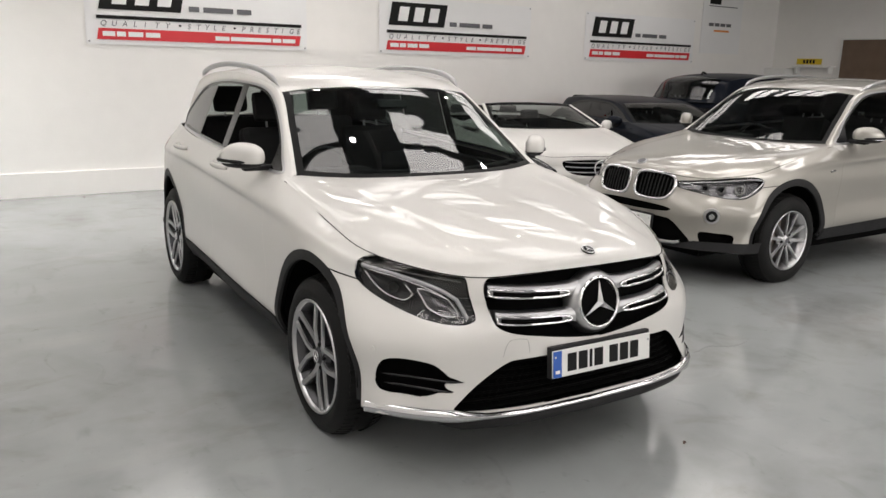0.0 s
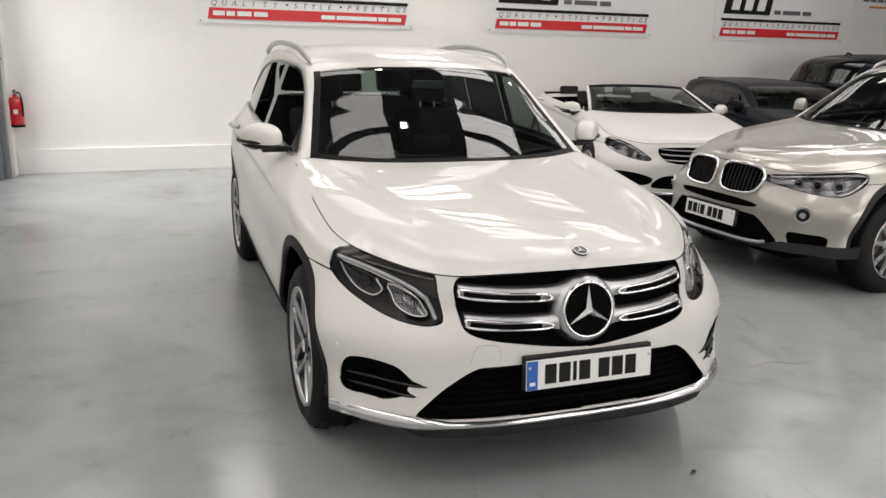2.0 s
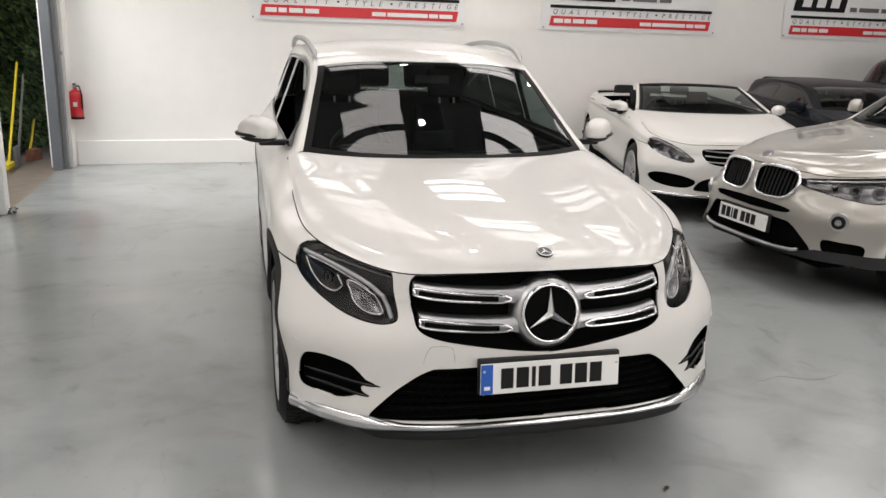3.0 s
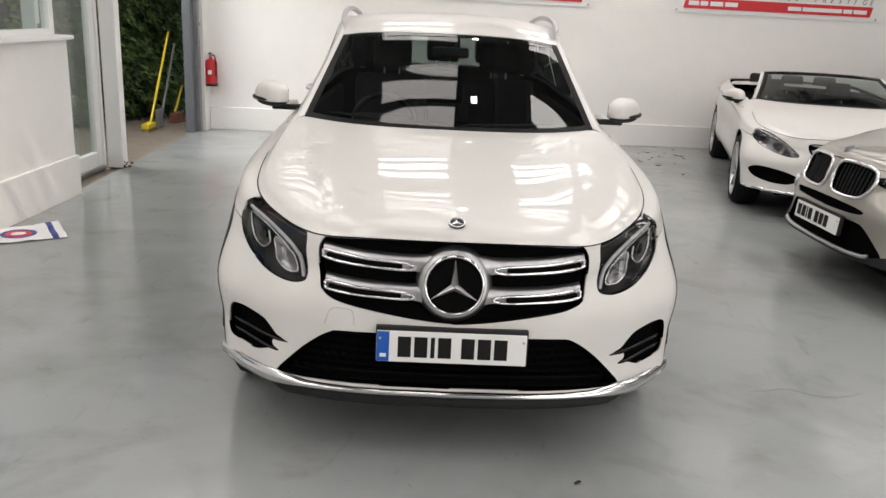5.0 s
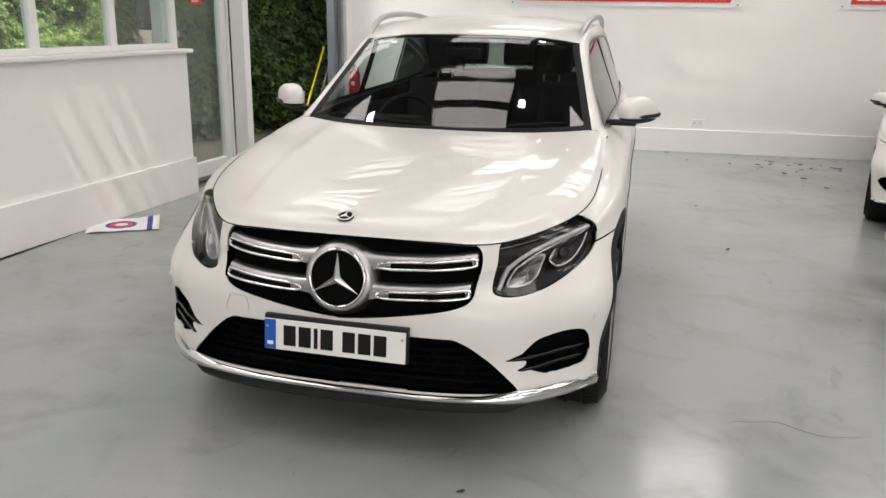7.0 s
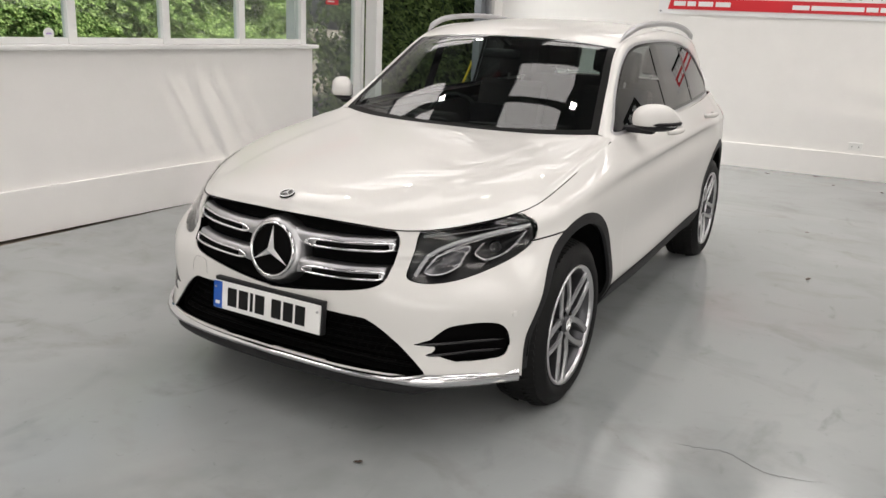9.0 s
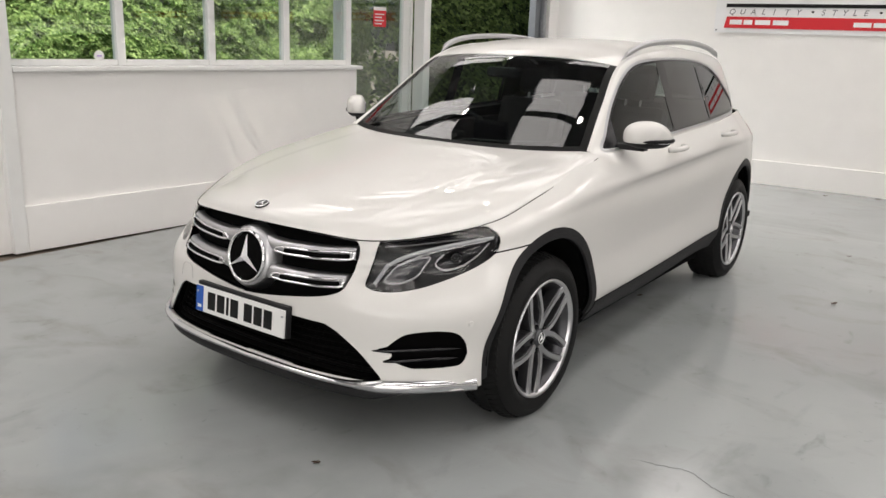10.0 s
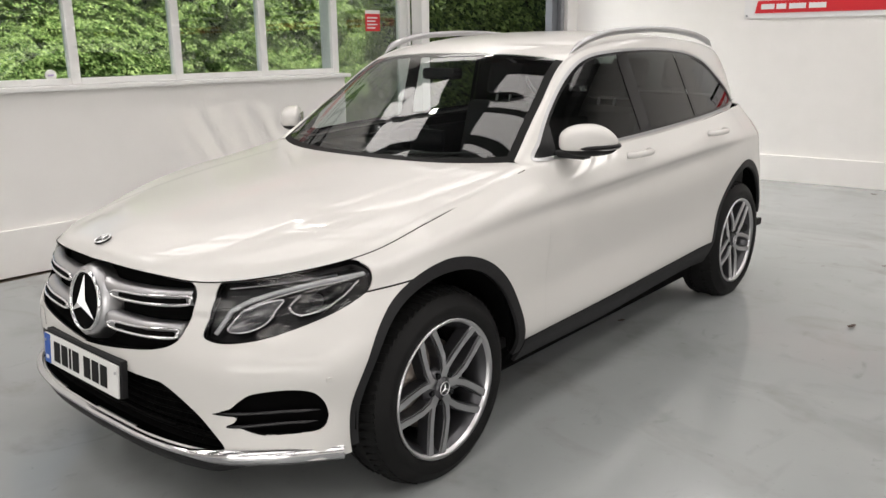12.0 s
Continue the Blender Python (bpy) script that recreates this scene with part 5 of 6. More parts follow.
    for s in (-1, 1):
        sm = np.array([s, 1, 1])
        for z0, w, up in ((0.772, 0.476, 1), (0.672, 0.462, -1)):
            # a satin louvre, taller where it grows out of the boss
            p = on_nose(body, spline([(0.085, z0 - 0.004), (0.28, z0), (w, z0 + 0.008)], 40), -0.012)
            V, F = [], []
            for a in p:
                k = max(0.0, min(1.0, (0.17 - a[0]) / 0.085)) ** 2
                sec = [(-0.025 - 0.012 * k, 0.012), (-0.024 - 0.012 * k, 0.0), (-0.002, -0.004 - 0.004 * k), (0.014, -0.003), (0.024 + 0.010 * k, 0.008), (0.025 + 0.010 * k, 0.04), (-0.025 - 0.012 * k, 0.04)]
                V += [(s * a[0], a[1] + dy, a[2] + dz) for dz, dy in sec]
            ns = len(sec)
            for i in range(len(p) - 1):
                for j in range(ns):
                    F.append((i * ns + j, i * ns + (j + 1) % ns, (i + 1) * ns + (j + 1) % ns, (i + 1) * ns + j))
            F += [tuple(range(ns)), tuple(range((len(p) - 1) * ns, len(p) * ns))]
            obj("grille_blade", V, F, SATIN, car, "satin silver grille louvre").data.set_sharp_from_angle(angle=radians(55))
            t, b = z0 + 0.004, z0 - 0.022
            loop = [(0.140, z0 - 0.015), (0.175, t - 0.006), (0.30, t), (w - 0.02, t + 0.008), (w - 0.006, (t + b) / 2 + 0.008), (w - 0.022, b + 0.008), (0.30, b + 0.001), (0.175, b - 0.002)]
            q = on_nose(body, spline(loop, 90, True), -0.004) * sm
            put("chrome_loop", sweep(q, 0.0052, 8, closed=True), CHROME, car, "chrome slot edge")
            # dark tube laid on the louvre in place of the shaded slot
            q = on_nose(body, spline([(0.185, z0 - 0.012), (0.30, z0 - 0.009), (w - 0.018, z0 - 0.001)], 30), -0.0095) * sm
            put("slot_shade", sweep(q, 0.0085, 10), DARK_LINER, car, "dark tube for the shaded slot opening")
    number_plate(car, pose(0, -0.884, 0.490, -5))
    # fins of the side intakes
    for s in (-1, 1):
        for (x0, z0), (x1, z1) in (((0.594, 0.429), (0.846, 0.439)), ((0.622, 0.389), (0.841, 0.403))):
            p = on_nose(body, spline([(x0, z0), ((x0 + x1) / 2, (z0 + z1) / 2 + 0.003), (x1, z1)], 24), -0.006) * [s, 1, 1]
            put("intake_fin", sweep(p, 0.009, 6, 0.7, taper=True), GLOSS_BLACK, car)
        p = on_nose(body, [(0.872, 0.54)], 0.001)[0] * [s, 1, 1]
        disc("parking_sensor", 0.011, 0.004, WHITE_PAINT, car, Matrix.Translation(tuple(p)) @ pose(0, 0, 0, 90, 0, s * 62), 20)
        mirror_unit(car, s, WHITE_PAINT)
        rl = spline([(s * 0.600, 1.265, 1.492), (s * 0.616, 1.38, 1.548), (s * 0.628, 1.62, 1.590), (s * 0.636, 2.1, 1.606), (s * 0.630, 2.5, 1.585), (s * 0.620, 2.75, 1.548), (s * 0.612, 2.88, 1.508)], 60)
        put("roof_rail", sweep(rl, 0.017, 10, 1.0, taper=True), SATIN, car, "satin aluminium roof rail")
    loop = on_nose(body, spline([(0.345, 0.545), (0.35, 0.585), (0.365, 0.60), (0.42, 0.598), (0.44, 0.575), (0.452, 0.535)], 40), 0.0006) * mir
    put("tow_eye_seam", sweep(loop, 0.0006, 5), GREY_INK, car)
    disc("bonnet_badge", 0.030, 0.006, GLOSS_BLACK, car, pose(0, -0.752, 0.907, 20, 0, 0), 28)
    star_mark(car, pose(0, -0.753, 0.911, 20), 0.027, "badge_star")
    for s, x0, x1 in ((1, 0.05, 0.62), (-1, -0.62, -0.02)):
        pts = [(x0, 0.545 + 0.24 * x0 * x0, 1.075 + 0.07 * x0 * x0), ((x0 + x1) / 2, 0.545 + 0.06 * (x0 + x1) ** 2, 1.083), (x1, 0.545 + 0.24 * x1 * x1, 1.075 + 0.07 * x1 * x1)]
        put("wiper", sweep(spline(pts, 20), 0.008, 6, taper=True), BLACK_PLASTIC, car)
    cabin(car)
    box("mirror_pod", -0.10, 0.10, 1.02, 1.10, 1.375, 1.43, GLOSS_BLACK, car, 0.015)
    return tagged(car, "glossy white five-door estate car parked on the grey floor", "car", "parked cars")


white_estate()


# ---------------------------------------------------------------- the other cars
def plain_lamp_inside(cells, brow=None):
    def inside(lo, sk, s):
        half = sk if s > 0 else mirrored(sk)
        if brow:
            put("lamp_brow", sweep(on_nose(half, spline(brow, 50), -0.016) * [s, 1, 1], 0.008, 8), LAMP_BRIGHT, lo)
        for cx, cz, rr in cells:
            p = on_nose(half, [(cx, cz)], -0.03)[0] * [s, 1, 1]
            disc("projector", rr, 0.02, LAMP_BRIGHT, lo, Matrix.Translation(tuple(p)) @ pose(0, 0, 0, 90, 0, s * 35), 24)
            disc("projector_lens", rr * 0.62, 0.01, GLOSS_BLACK, lo, Matrix.Translation(tuple(p + np.array([s * 0.01, -0.014, 0]))) @ pose(0, 0, 0, 90, 0, s * 35), 20)
    return inside


def silver_estate():
    def fn(x, y, z):
        if y < 0.3 and z < 1.06:
            k = min(1.0, (0.3 - y) / 0.7)
            y = y * (1 - 0.0 * k)
            z = z + 0.0 * k
        return x * 0.985, y, z
    L = warp(car_lines(), fn)
    kid = [(0.034, 0.800), (0.065, 0.836), (0.16, 0.845), (0.30, 0.839), (0.368, 0.814), (0.388, 0.755), (0.366, 0.685), (0.31, 0.648), (0.16, 0.639), (0.075, 0.651), (0.038, 0.690), (0.030, 0.745)]
    face = dict(
        open=[(outline(kid), 0.05),
              (outline([(-0.30, 0.598), (0, 0.606), (0.30, 0.598), (0.40, 0.58), (0.385, 0.562), (0.25, 0.55), (0, 0.545), (-0.3, 0.555)]), 0.04),
              (outline([(0, 0.515), (0.34, 0.51), (0.42, 0.49), (0.50, 0.42), (0.57, 0.345), (0.52, 0.325), (0, 0.32), (-0.4, 0.33), (-0.4, 0.50)]), 0.05),
              (outline([(0.62, 0.425), (0.72, 0.425), (0.80, 0.415), (0.815, 0.37), (0.80, 0.335), (0.70, 0.335), (0.64, 0.35)]), 0.05)],
        housing=LAMP_SILVER, lamp=outline([(0.395, 0.793), (0.50, 0.806), (0.62, 0.824), (0.74, 0.846), (0.82, 0.856), (0.856, 0.832), (0.848, 0.775), (0.825, 0.715), (0.79, 0.686), (0.70, 0.690), (0.58, 0.710), (0.46, 0.738), (0.402, 0.757)]),
        dlo=ESTATE_DLO, pillars=ESTATE_PILLARS, lamp_inside=plain_lamp_inside(((0.575, 0.762, 0.034), (0.665, 0.762, 0.040), (0.755, 0.764, 0.042)), [(0.42, 0.785), (0.54, 0.800), (0.68, 0.822), (0.78, 0.838), (0.832, 0.822), (0.824, 0.768), (0.805, 0.718), (0.775, 0.700)]))
    car, L, body = estate(face, SILVER_PAINT, 0.62, L, arches=((0.0, 0.362), (2.86, 0.375)), arch=(0.420, 0.475), turns=(10, 40, 0, 0), wheels=("multi", 0.36, 0.235))
    mir = np.array([-1, 1, 1])
    for s in (-1, 1):
        q = on_nose(body, spline(kid, 70, True), 0.006) * [s, 1, 1]
        put("kidney_rim", sweep(q, 0.013, 8, closed=True), CHROME, car, "chrome kidney grille surround")
        for k in range(9):
            x = 0.068 + k * 0.034
            top, bot = 0.835 - 0.25 * max(0, x - 0.24), 0.65 + 0.1 * max(0, x - 0.24)
            p = on_nose(body, [(x, bot), (x + 0.003, (top + bot) / 2), (x + 0.004, top)], -0.012) * [s, 1, 1]
            put("grille_slat", sweep(p, 0.0055, 6), BLACK_PLASTIC, car)
        p = on_nose(body, [(0.685, 0.555)], 0.0)[0] * [s, 1, 1]
        fm = Matrix.Translation(tuple(p)) @ pose(0, 0, 0, 90, 0, s * 40)
        fog = disc("fog_lamp", 0.062, 0.02, SATIN, car, fm, 32)
        disc("fog_glass", 0.045, 0.012, GLOSS_BLACK, car, fm @ Matrix.Translation((0, 0, 0.010)), 28)
        disc("fog_bulb", 0.022, 0.008, LAMP_BRIGHT, car, fm @ Matrix.Translation((0, 0, 0.018)), 20)
        mirror_unit(car, s, SILVER_PAINT, 0.955, 0.90, 1.15)
        rl = spline([(s * 0.60, 1.30, 1.500), (s * 0.616, 1.42, 1.548), (s * 0.628, 1.65, 1.588), (s * 0.636, 2.1, 1.605), (s * 0.630, 2.6, 1.583), (s * 0.615, 2.92, 1.52)], 40)
        put("roof_rail", sweep(rl, 0.016, 8, taper=True), SATIN, car, "satin aluminium roof rail")
    # dark lower valance with a silver skid strip
    low = cut(body, lambda V: np.maximum(V[:, 1] + 0.32, V[:, 2] - (0.325 + 0.03 * np.clip((np.abs(V[:, 0]) - 0.5) / 0.1, 0, 1))))[0]
    sheet("lower_valance", pushed(both(low), 0.006), BLACK_PLASTIC, car, -0.012, "black lower valance")
    p = on_nose(body, spline([(0, 0.315), (0.25, 0.317), (0.44, 0.322), (0.50, 0.335)], 40), 0.012)
    put("skid_strip", sweep(np.vstack([p[::-1] * mir, p[1:]]), 0.013, 8), SATIN, car, "silver skid strip")
    number_plate(car, pose(0, -0.885, 0.455, -4), False)
    disc("bonnet_badge", 0.040, 0.008, SATIN, car, pose(0, -0.745, 0.908, 24), 28)
    disc("badge_face", 0.033, 0.008, GREY_INK, car, pose(0, -0.746, 0.911, 24), 28)
    for s in (-1, 1):
        put("side_repeater", sweep(spline([(s * 0.918, 0.46, 0.865), (s * 0.917, 0.50, 0.872), (s * 0.915, 0.54, 0.874)], 12), 0.009, 8, taper=True), LAMP_BRIGHT, car, "small clear side repeater")
    cabin(car)
    return tagged(car, "silver beige five-door estate car with twin grilles", "car", "parked cars")


def low_lines(fy=1.0, drop=0.93, tall=0.62, wide=0.945, sweepback=0.0):
    """The same body lowered into a two-door: a lower waist and a shallower glasshouse."""
    def fn(x, y, z):
        waist = 1.05
        if z <= waist:
            nz = z * drop
        else:
            nz = waist * drop + (z - waist) * tall
        ny = y * fy
        if z > waist and y > 0.6:
            ny += sweepback * (z - waist)
        return x * wide, ny, nz
    return warp(car_lines(), fn), fn


def two_door(paint, roofed, label, fy=0.97):
    L, fn = low_lines(fy, 0.875, 0.56, 0.945, 0.25)
    zf = lambda z: fn(0, 0, z)[2]
    flat = lambda pts: [(x * 0.945, zf(z)) for x, z in pts]
    kid = flat([(-0.33, 0.80), (0, 0.81), (0.33, 0.80), (0.42, 0.77), (0.38, 0.68), (0.28, 0.635), (0, 0.615), (-0.28, 0.635)])
    dl = outline([(y * fy + 0.25 * max(0, z - 1.05) * (y > 0.6), zf(z)) for y, z in [(0.72, 1.070), (1.20, 1.087), (1.75, 1.103), (2.30, 1.122), (2.70, 1.145), (2.83, 1.167), (2.75, 1.25), (2.55, 1.37), (2.30, 1.452), (1.95, 1.490), (1.58, 1.490), (1.38, 1.462), (1.20, 1.382), (1.0, 1.266), (0.83, 1.145)]], 160)
    face = dict(
        open=[(outline(kid), 0.04),
              (outline(flat([(0, 0.50), (0.30, 0.50), (0.42, 0.46), (0.48, 0.38), (0.42, 0.35), (0, 0.345), (-0.3, 0.35), (-0.3, 0.49)])), 0.04),
              (outline(flat([(0.47, 0.455), (0.56, 0.495), (0.68, 0.515), (0.80, 0.515), (0.862, 0.485), (0.868, 0.46), (0.82, 0.405), (0.72, 0.378), (0.58, 0.375), (0.50, 0.40)])), 0.05)],
        lamp=outline(flat([(0.485, 0.672), (0.53, 0.715), (0.62, 0.785), (0.73, 0.845), (0.82, 0.872), (0.862, 0.858), (0.868, 0.80), (0.82, 0.732), (0.72, 0.680), (0.60, 0.650), (0.51, 0.648)])),
        dlo=dl, pillars=((1.95, 1.0, 2.0, 1.3), 0.035, (2.6, 1.0, 2.6, 1.3), (0.86, zf(1.06), 0.955, zf(1.30))),
        back_y=3.15, tint=roofed, housing=LAMP_DARK if roofed else LAMP_SILVER, lamp_inside=plain_lamp_inside(((0.565, zf(0.695), 0.026), (0.64, zf(0.735), 0.034), (0.74, zf(0.785), 0.036)), flat([(0.53, 0.695), (0.63, 0.772), (0.74, 0.830), (0.83, 0.850), (0.845, 0.80)])))
    car, L, body = estate(face, paint, 0.55, L, arches=((0, 0.335), (2.83 * fy, 0.345)), arch=(0.355, 0.37), clad=False, wheels=("multi", 0.335, 0.245), roofed=roofed, zfac=zf, hub_x=0.765)
    for ob in car.children:
        if ob.name.startswith("wheel") and ob.type == "EMPTY" and ob.location.y > 1:
            ob.location.y = 2.83 * fy
    mir = np.array([-1, 1, 1])
    for s in (-1, 1):
        mirror_unit(car, s, paint, 0.90, 0.85, zf(1.15) - 0.04)
    lp = spline([(x, y - 0.004, z + 0.01) for x, y, z in L["body"][0][:5]], 40)
    put("front_lip", sweep(np.vstack([lp[::-1] * mir, lp[1:]]), 0.014, 8), CHROME if not roofed else GLOSS_BLACK, car)
    for z in (0.775, 0.72, 0.665):
        p = on_nose(body, spline([(0, zf(z)), (0.2, zf(z)), (0.37, zf(z + 0.01))], 20), -0.012)
        put("grille_bar", sweep(np.vstack([p[::-1] * mir, p[1:]]), 0.006, 6), SATIN, car)
    if not roofed:
        star_mark(car, Matrix.Translation((0, -0.86, zf(0.71))) @ pose(0, 0, 0, 80), 0.085, "grille_star")
        # screen frame, open cockpit, tonneau and roll hoops
        P = np.array([(x * 1.01, y, z) for x, y, z in L["top"][0][:3]])
        arm = spline(P, 30)
        head = spline([tuple(P[-1]), (P[-1][0] * 0.6, P[-1][1] - 0.045, P[-1][2] + 0.018), (0, P[-1][1] - 0.06, P[-1][2] + 0.025)], 20)
        path = np.vstack([arm, head[1:]])
        for sx in (1, -1):
            put("screen_frame", sweep(arm * [sx * 1.02, 1, 1], 0.020, 8, 1.0), paint, car, "white painted screen pillar")
            put("screen_seal", sweep(path * [sx * 0.985, 1, 1], 0.011, 8, 1.0), GLOSS_BLACK, car)
        head2 = np.vstack([head, head[::-1][1:] * mir])
        put("screen_header", sweep(head2 + np.array([0, 0.01, 0.0]), 0.016, 8), GLOSS_BLACK, car)
        zt = zf(1.08)
        Vd, Fd = [], []
        for k, (y, w, z) in enumerate(((2.72, 0.75, zt - 0.01), (2.85, 0.74, zt + 0.008), (3.05, 0.69, zt + 0.012), (3.35, 0.52, zt + 0.005))):
            for x in np.linspace(-w, w, 9):
                Vd.append((x, y, z + 0.02 * (1 - (x / w) ** 2)))
        for k in range(3):
            for j in range(8):
                a = k * 9 + j
                Fd.append((a, a + 1, a + 10, a + 9))
        obj("rear_deck", Vd, Fd, paint, car)
    cabin(car, zf(1.03), 0.66, -0.34, False, 0.27 if roofed else 0.13)
    return tagged(car, label, "car", "parked cars")


def facing(ob, x, y, deg):
    ob.matrix_world = pose(x, y, 0, 0, 0, deg)
    return ob


facing(silver_estate(), 3.345, 1.62, -87.4)
facing(two_door(WHITE_PAINT, False, "white two-door convertible car with its roof folded"), 3.72, 3.87, -15)
facing(two_door(DARK_PAINT, True, "dark blue-black two-door coupe beside the back wall"), 6.2, 4.1, -15)


def dark_estate():
    face = dict(open=[], tint=True, tail=GLOSS_BLACK, lamp=outline([(0.548, 0.835), (0.75, 0.86), (0.84, 0.83), (0.80, 0.715), (0.60, 0.66)]), dlo=ESTATE_DLO, pillars=ESTATE_PILLARS, lamp_inside=plain_lamp_inside(((0.65, 0.75, 0.04),)))
    car, L, body = estate(face, DARK_PAINT, 0.45, turns=(0, 0, 0, 0), wheels=("multi", 0.36, 0.25))
    for s in (-1, 1):
        mirror_unit(car, s, DARK_PAINT)
    cabin(car)
    put("roof_aerial", sweep(spline([(0, 2.75, 1.575), (0, 2.80, 1.60), (0, 2.86, 1.612), (0, 2.88, 1.575)], 14), 0.014, 6), GLOSS_BLACK, car)
    return tagged(car, "black five-door estate car parked sideways by the wall", "car", "parked cars")


facing(dark_estate(), 11.1, 6.2, 93)


# ---------------------------------------------------------------- banners and fittings on the walls
def italic(ob, k=0.25):
    for v in ob.data.vertices:
        v.co.x += k * v.co.y
    return ob


def banner(m, seed):
    """A printed vinyl banner: dark logo block, rule, slogan and a red strip with pale bars."""
    w, h = 2.77, 0.79
    b = empty("banner", m)
    # the sheet hangs with slight waves
    n, k = 40, 6
    V, F = [], []
    for i in range(n + 1):
        for j in range(k + 1):
            V.append((w * i / n, -0.004 + 0.006 * noise.noise((i * 0.35 + seed, j * 0.5, 2.0)), h * j / k))
    for i in range(n):
        for j in range(k):
            a = i * (k + 1) + j
            F.append((a, a + k + 1, a + k + 2, a + 1))
    N = [(0, -1, 0)] * len(V)
    sk = thick((np.array(V), F, np.array(N, float)), -0.003)
    put("sheet", sk, BANNER_WHITE, b)

    def slab(name, pts, material, y=-0.014):
        bm = bmesh.new()
        f = bm.faces.new([bm.verts.new((px, y, pz)) for px, pz in pts])
        r = bmesh.ops.extrude_face_region(bm, geom=[f])
        bmesh.ops.translate(bm, verts=[v for v in r["geom"] if isinstance(v, bmesh.types.BMVert)], vec=(0, 0.002, 0))
        return part(name, bm, material, b)

    slab("red_strip", [(0.115, 0.055), (2.655, 0.055), (2.68, 0.185), (0.14, 0.185)], RED)
    slab("rule", [(0.12, 0.292), (2.69, 0.292), (2.69, 0.332), (0.12, 0.332)], INK)
    slab("logo_block", [(0.15, 0.40), (1.10, 0.40), (1.16, 0.72), (0.21, 0.72)], INK)
    for k in range(3):
        slab("logo_mark", [(0.30 + k * 0.26, 0.46), (0.46 + k * 0.26, 0.46), (0.50 + k * 0.26, 0.66), (0.34 + k * 0.26, 0.66)], BANNER_WHITE, -0.017)
    px = 1.20
    for wd in (0.13, 0.38, 0.19):
        slab("name_bar", [(px, 0.42), (px + wd, 0.42), (px + wd, 0.482), (px, 0.482)], GREY_INK)
        px += wd + 0.05
    for x0, x1 in ((0.18, 0.32), (0.34, 0.44), (0.47, 0.64), (0.67, 0.84)):
        slab("phone_bar", [(x0, 0.095), (x1, 0.095), (x1, 0.15), (x0, 0.15)], BANNER_WHITE, -0.017)
    for x0, x1 in ((1.52, 1.70), (1.72, 2.26), (2.28, 2.40), (2.42, 2.60)):
        slab("address_bar", [(x0, 0.09), (x1, 0.09), (x1, 0.14), (x0, 0.14)], BANNER_WHITE, -0.017)
    for word, x0, x1 in (("QUALITY", 0.155, 0.97), ("STYLE", 1.17, 1.66), ("PRESTIGE", 1.86, 2.68)):
        step = (x1 - x0) / (len(word) - 0.45)
        for k, ch in enumerate(word):
            t = italic(text(ch, 0.088, Matrix.Identity(4), GREY_INK, "lettering", None))
            t.parent = b
            t.matrix_local = Matrix.Translation((x0 + k * step, -0.0135, 0.212)) @ pose(0, 0, 0, 90)
    for px in (1.07, 1.76):
        slab("dot", [(px, 0.236), (px + 0.028, 0.236), (px + 0.028, 0.258), (px, 0.258)], INK)
    for ex in (0.03, w - 0.03):
        for ez in (0.03, h - 0.03):
            disc("eyelet", 0.012, 0.006, GALV, b, Matrix.Translation((ex, -0.014, ez)) @ pose(0, 0, 0, 90), 16)
    return tagged(b, "white vinyl banner with black block and red strip", "banner", "wall banners")


for bx in (-0.82, 3.06, 7.02):
    banner(BACK @ Matrix.Translation((bx, -0.012, 1.765)), bx)
# one more over the windows, known from its mirror image in the bonnet
banner(SIDE @ Matrix.Translation((0.012, 0.9, 2.20)) @ pose(0, 0, 0, 0, 0, 90), 1.0)

p = empty("poster", BACK @ Matrix.Translation((9.98, -0.012, 1.965)))
box("sheet", 0, 1.16, -0.004, 0.004, 0, 1.05, BANNER_WHITE, p)
box("logo_block", 0.18, 0.50, -0.007, -0.004, 0.90, 1.0, INK, p)
box("rule", 0.16, 1.0, -0.007, -0.004, 0.86, 0.875, GREY_INK, p)
for k in range(4):
    box("mark_bar", 0.2 + 0.17 * k, 0.34 + 0.17 * k, -0.007, -0.004, 0.50, 0.56, GREY_INK, p)
box("mark_bar", 0.36, 0.80, -0.007, -0.004, 0.40, 0.435, mat("orange_print", (0.7, 0.25, 0.05), rough=0.5), p)
tagged(p, "white paper poster with small dark printing", "poster")

TAN = mat("brown_board", (0.16, 0.105, 0.07), rough=0.5, var=0.25, scale=5)
pan = empty("notice_board", pose(RIGHT_X - 0.03, 5.8, 1.2))
box("board", -0.005, 0.02, -0.52, 0.52, 0, 1.07, TAN, pan)
for a in ((-0.55, -0.52, 0, 1.10), (0.52, 0.55, 0, 1.10), (-0.52, 0.52, 1.07, 1.10)):
    box("board_frame", -0.015, 0.025, *a, FRAME_WHITE, pan)
tagged(pan, "brown wall board in a white frame", "board")
sign = empty("yellow_plate", pose(RIGHT_X - 0.02, 7.0, 1.81))
box("plate", -0.005, 0.015, -0.27, 0.27, 0, 0.11, mat("yellow_plate_paint", (0.72, 0.52, 0.02), rough=0.35), sign, 0.003)
for k in range(4):
    box("plate_bar", -0.008, -0.005, -0.13 + 0.07 * k, -0.085 + 0.07 * k, 0.02, 0.09, INK, sign)
tagged(sign, "yellow plate with dark bars on the wall", "plate")
shelf = empty("wall_shelf", pose(RIGHT_X - 0.10, 6.85, 1.70))
box("board", -0.06, 0.10, -0.42, 0.42, 0.055, 0.085, FRAME_WHITE, shelf, 0.004)
for s in (-0.35, 0.35):
    box("bracket", -0.03, 0.10, s - 0.015, s + 0.015, -0.06, 0.055, FRAME_WHITE, shelf)
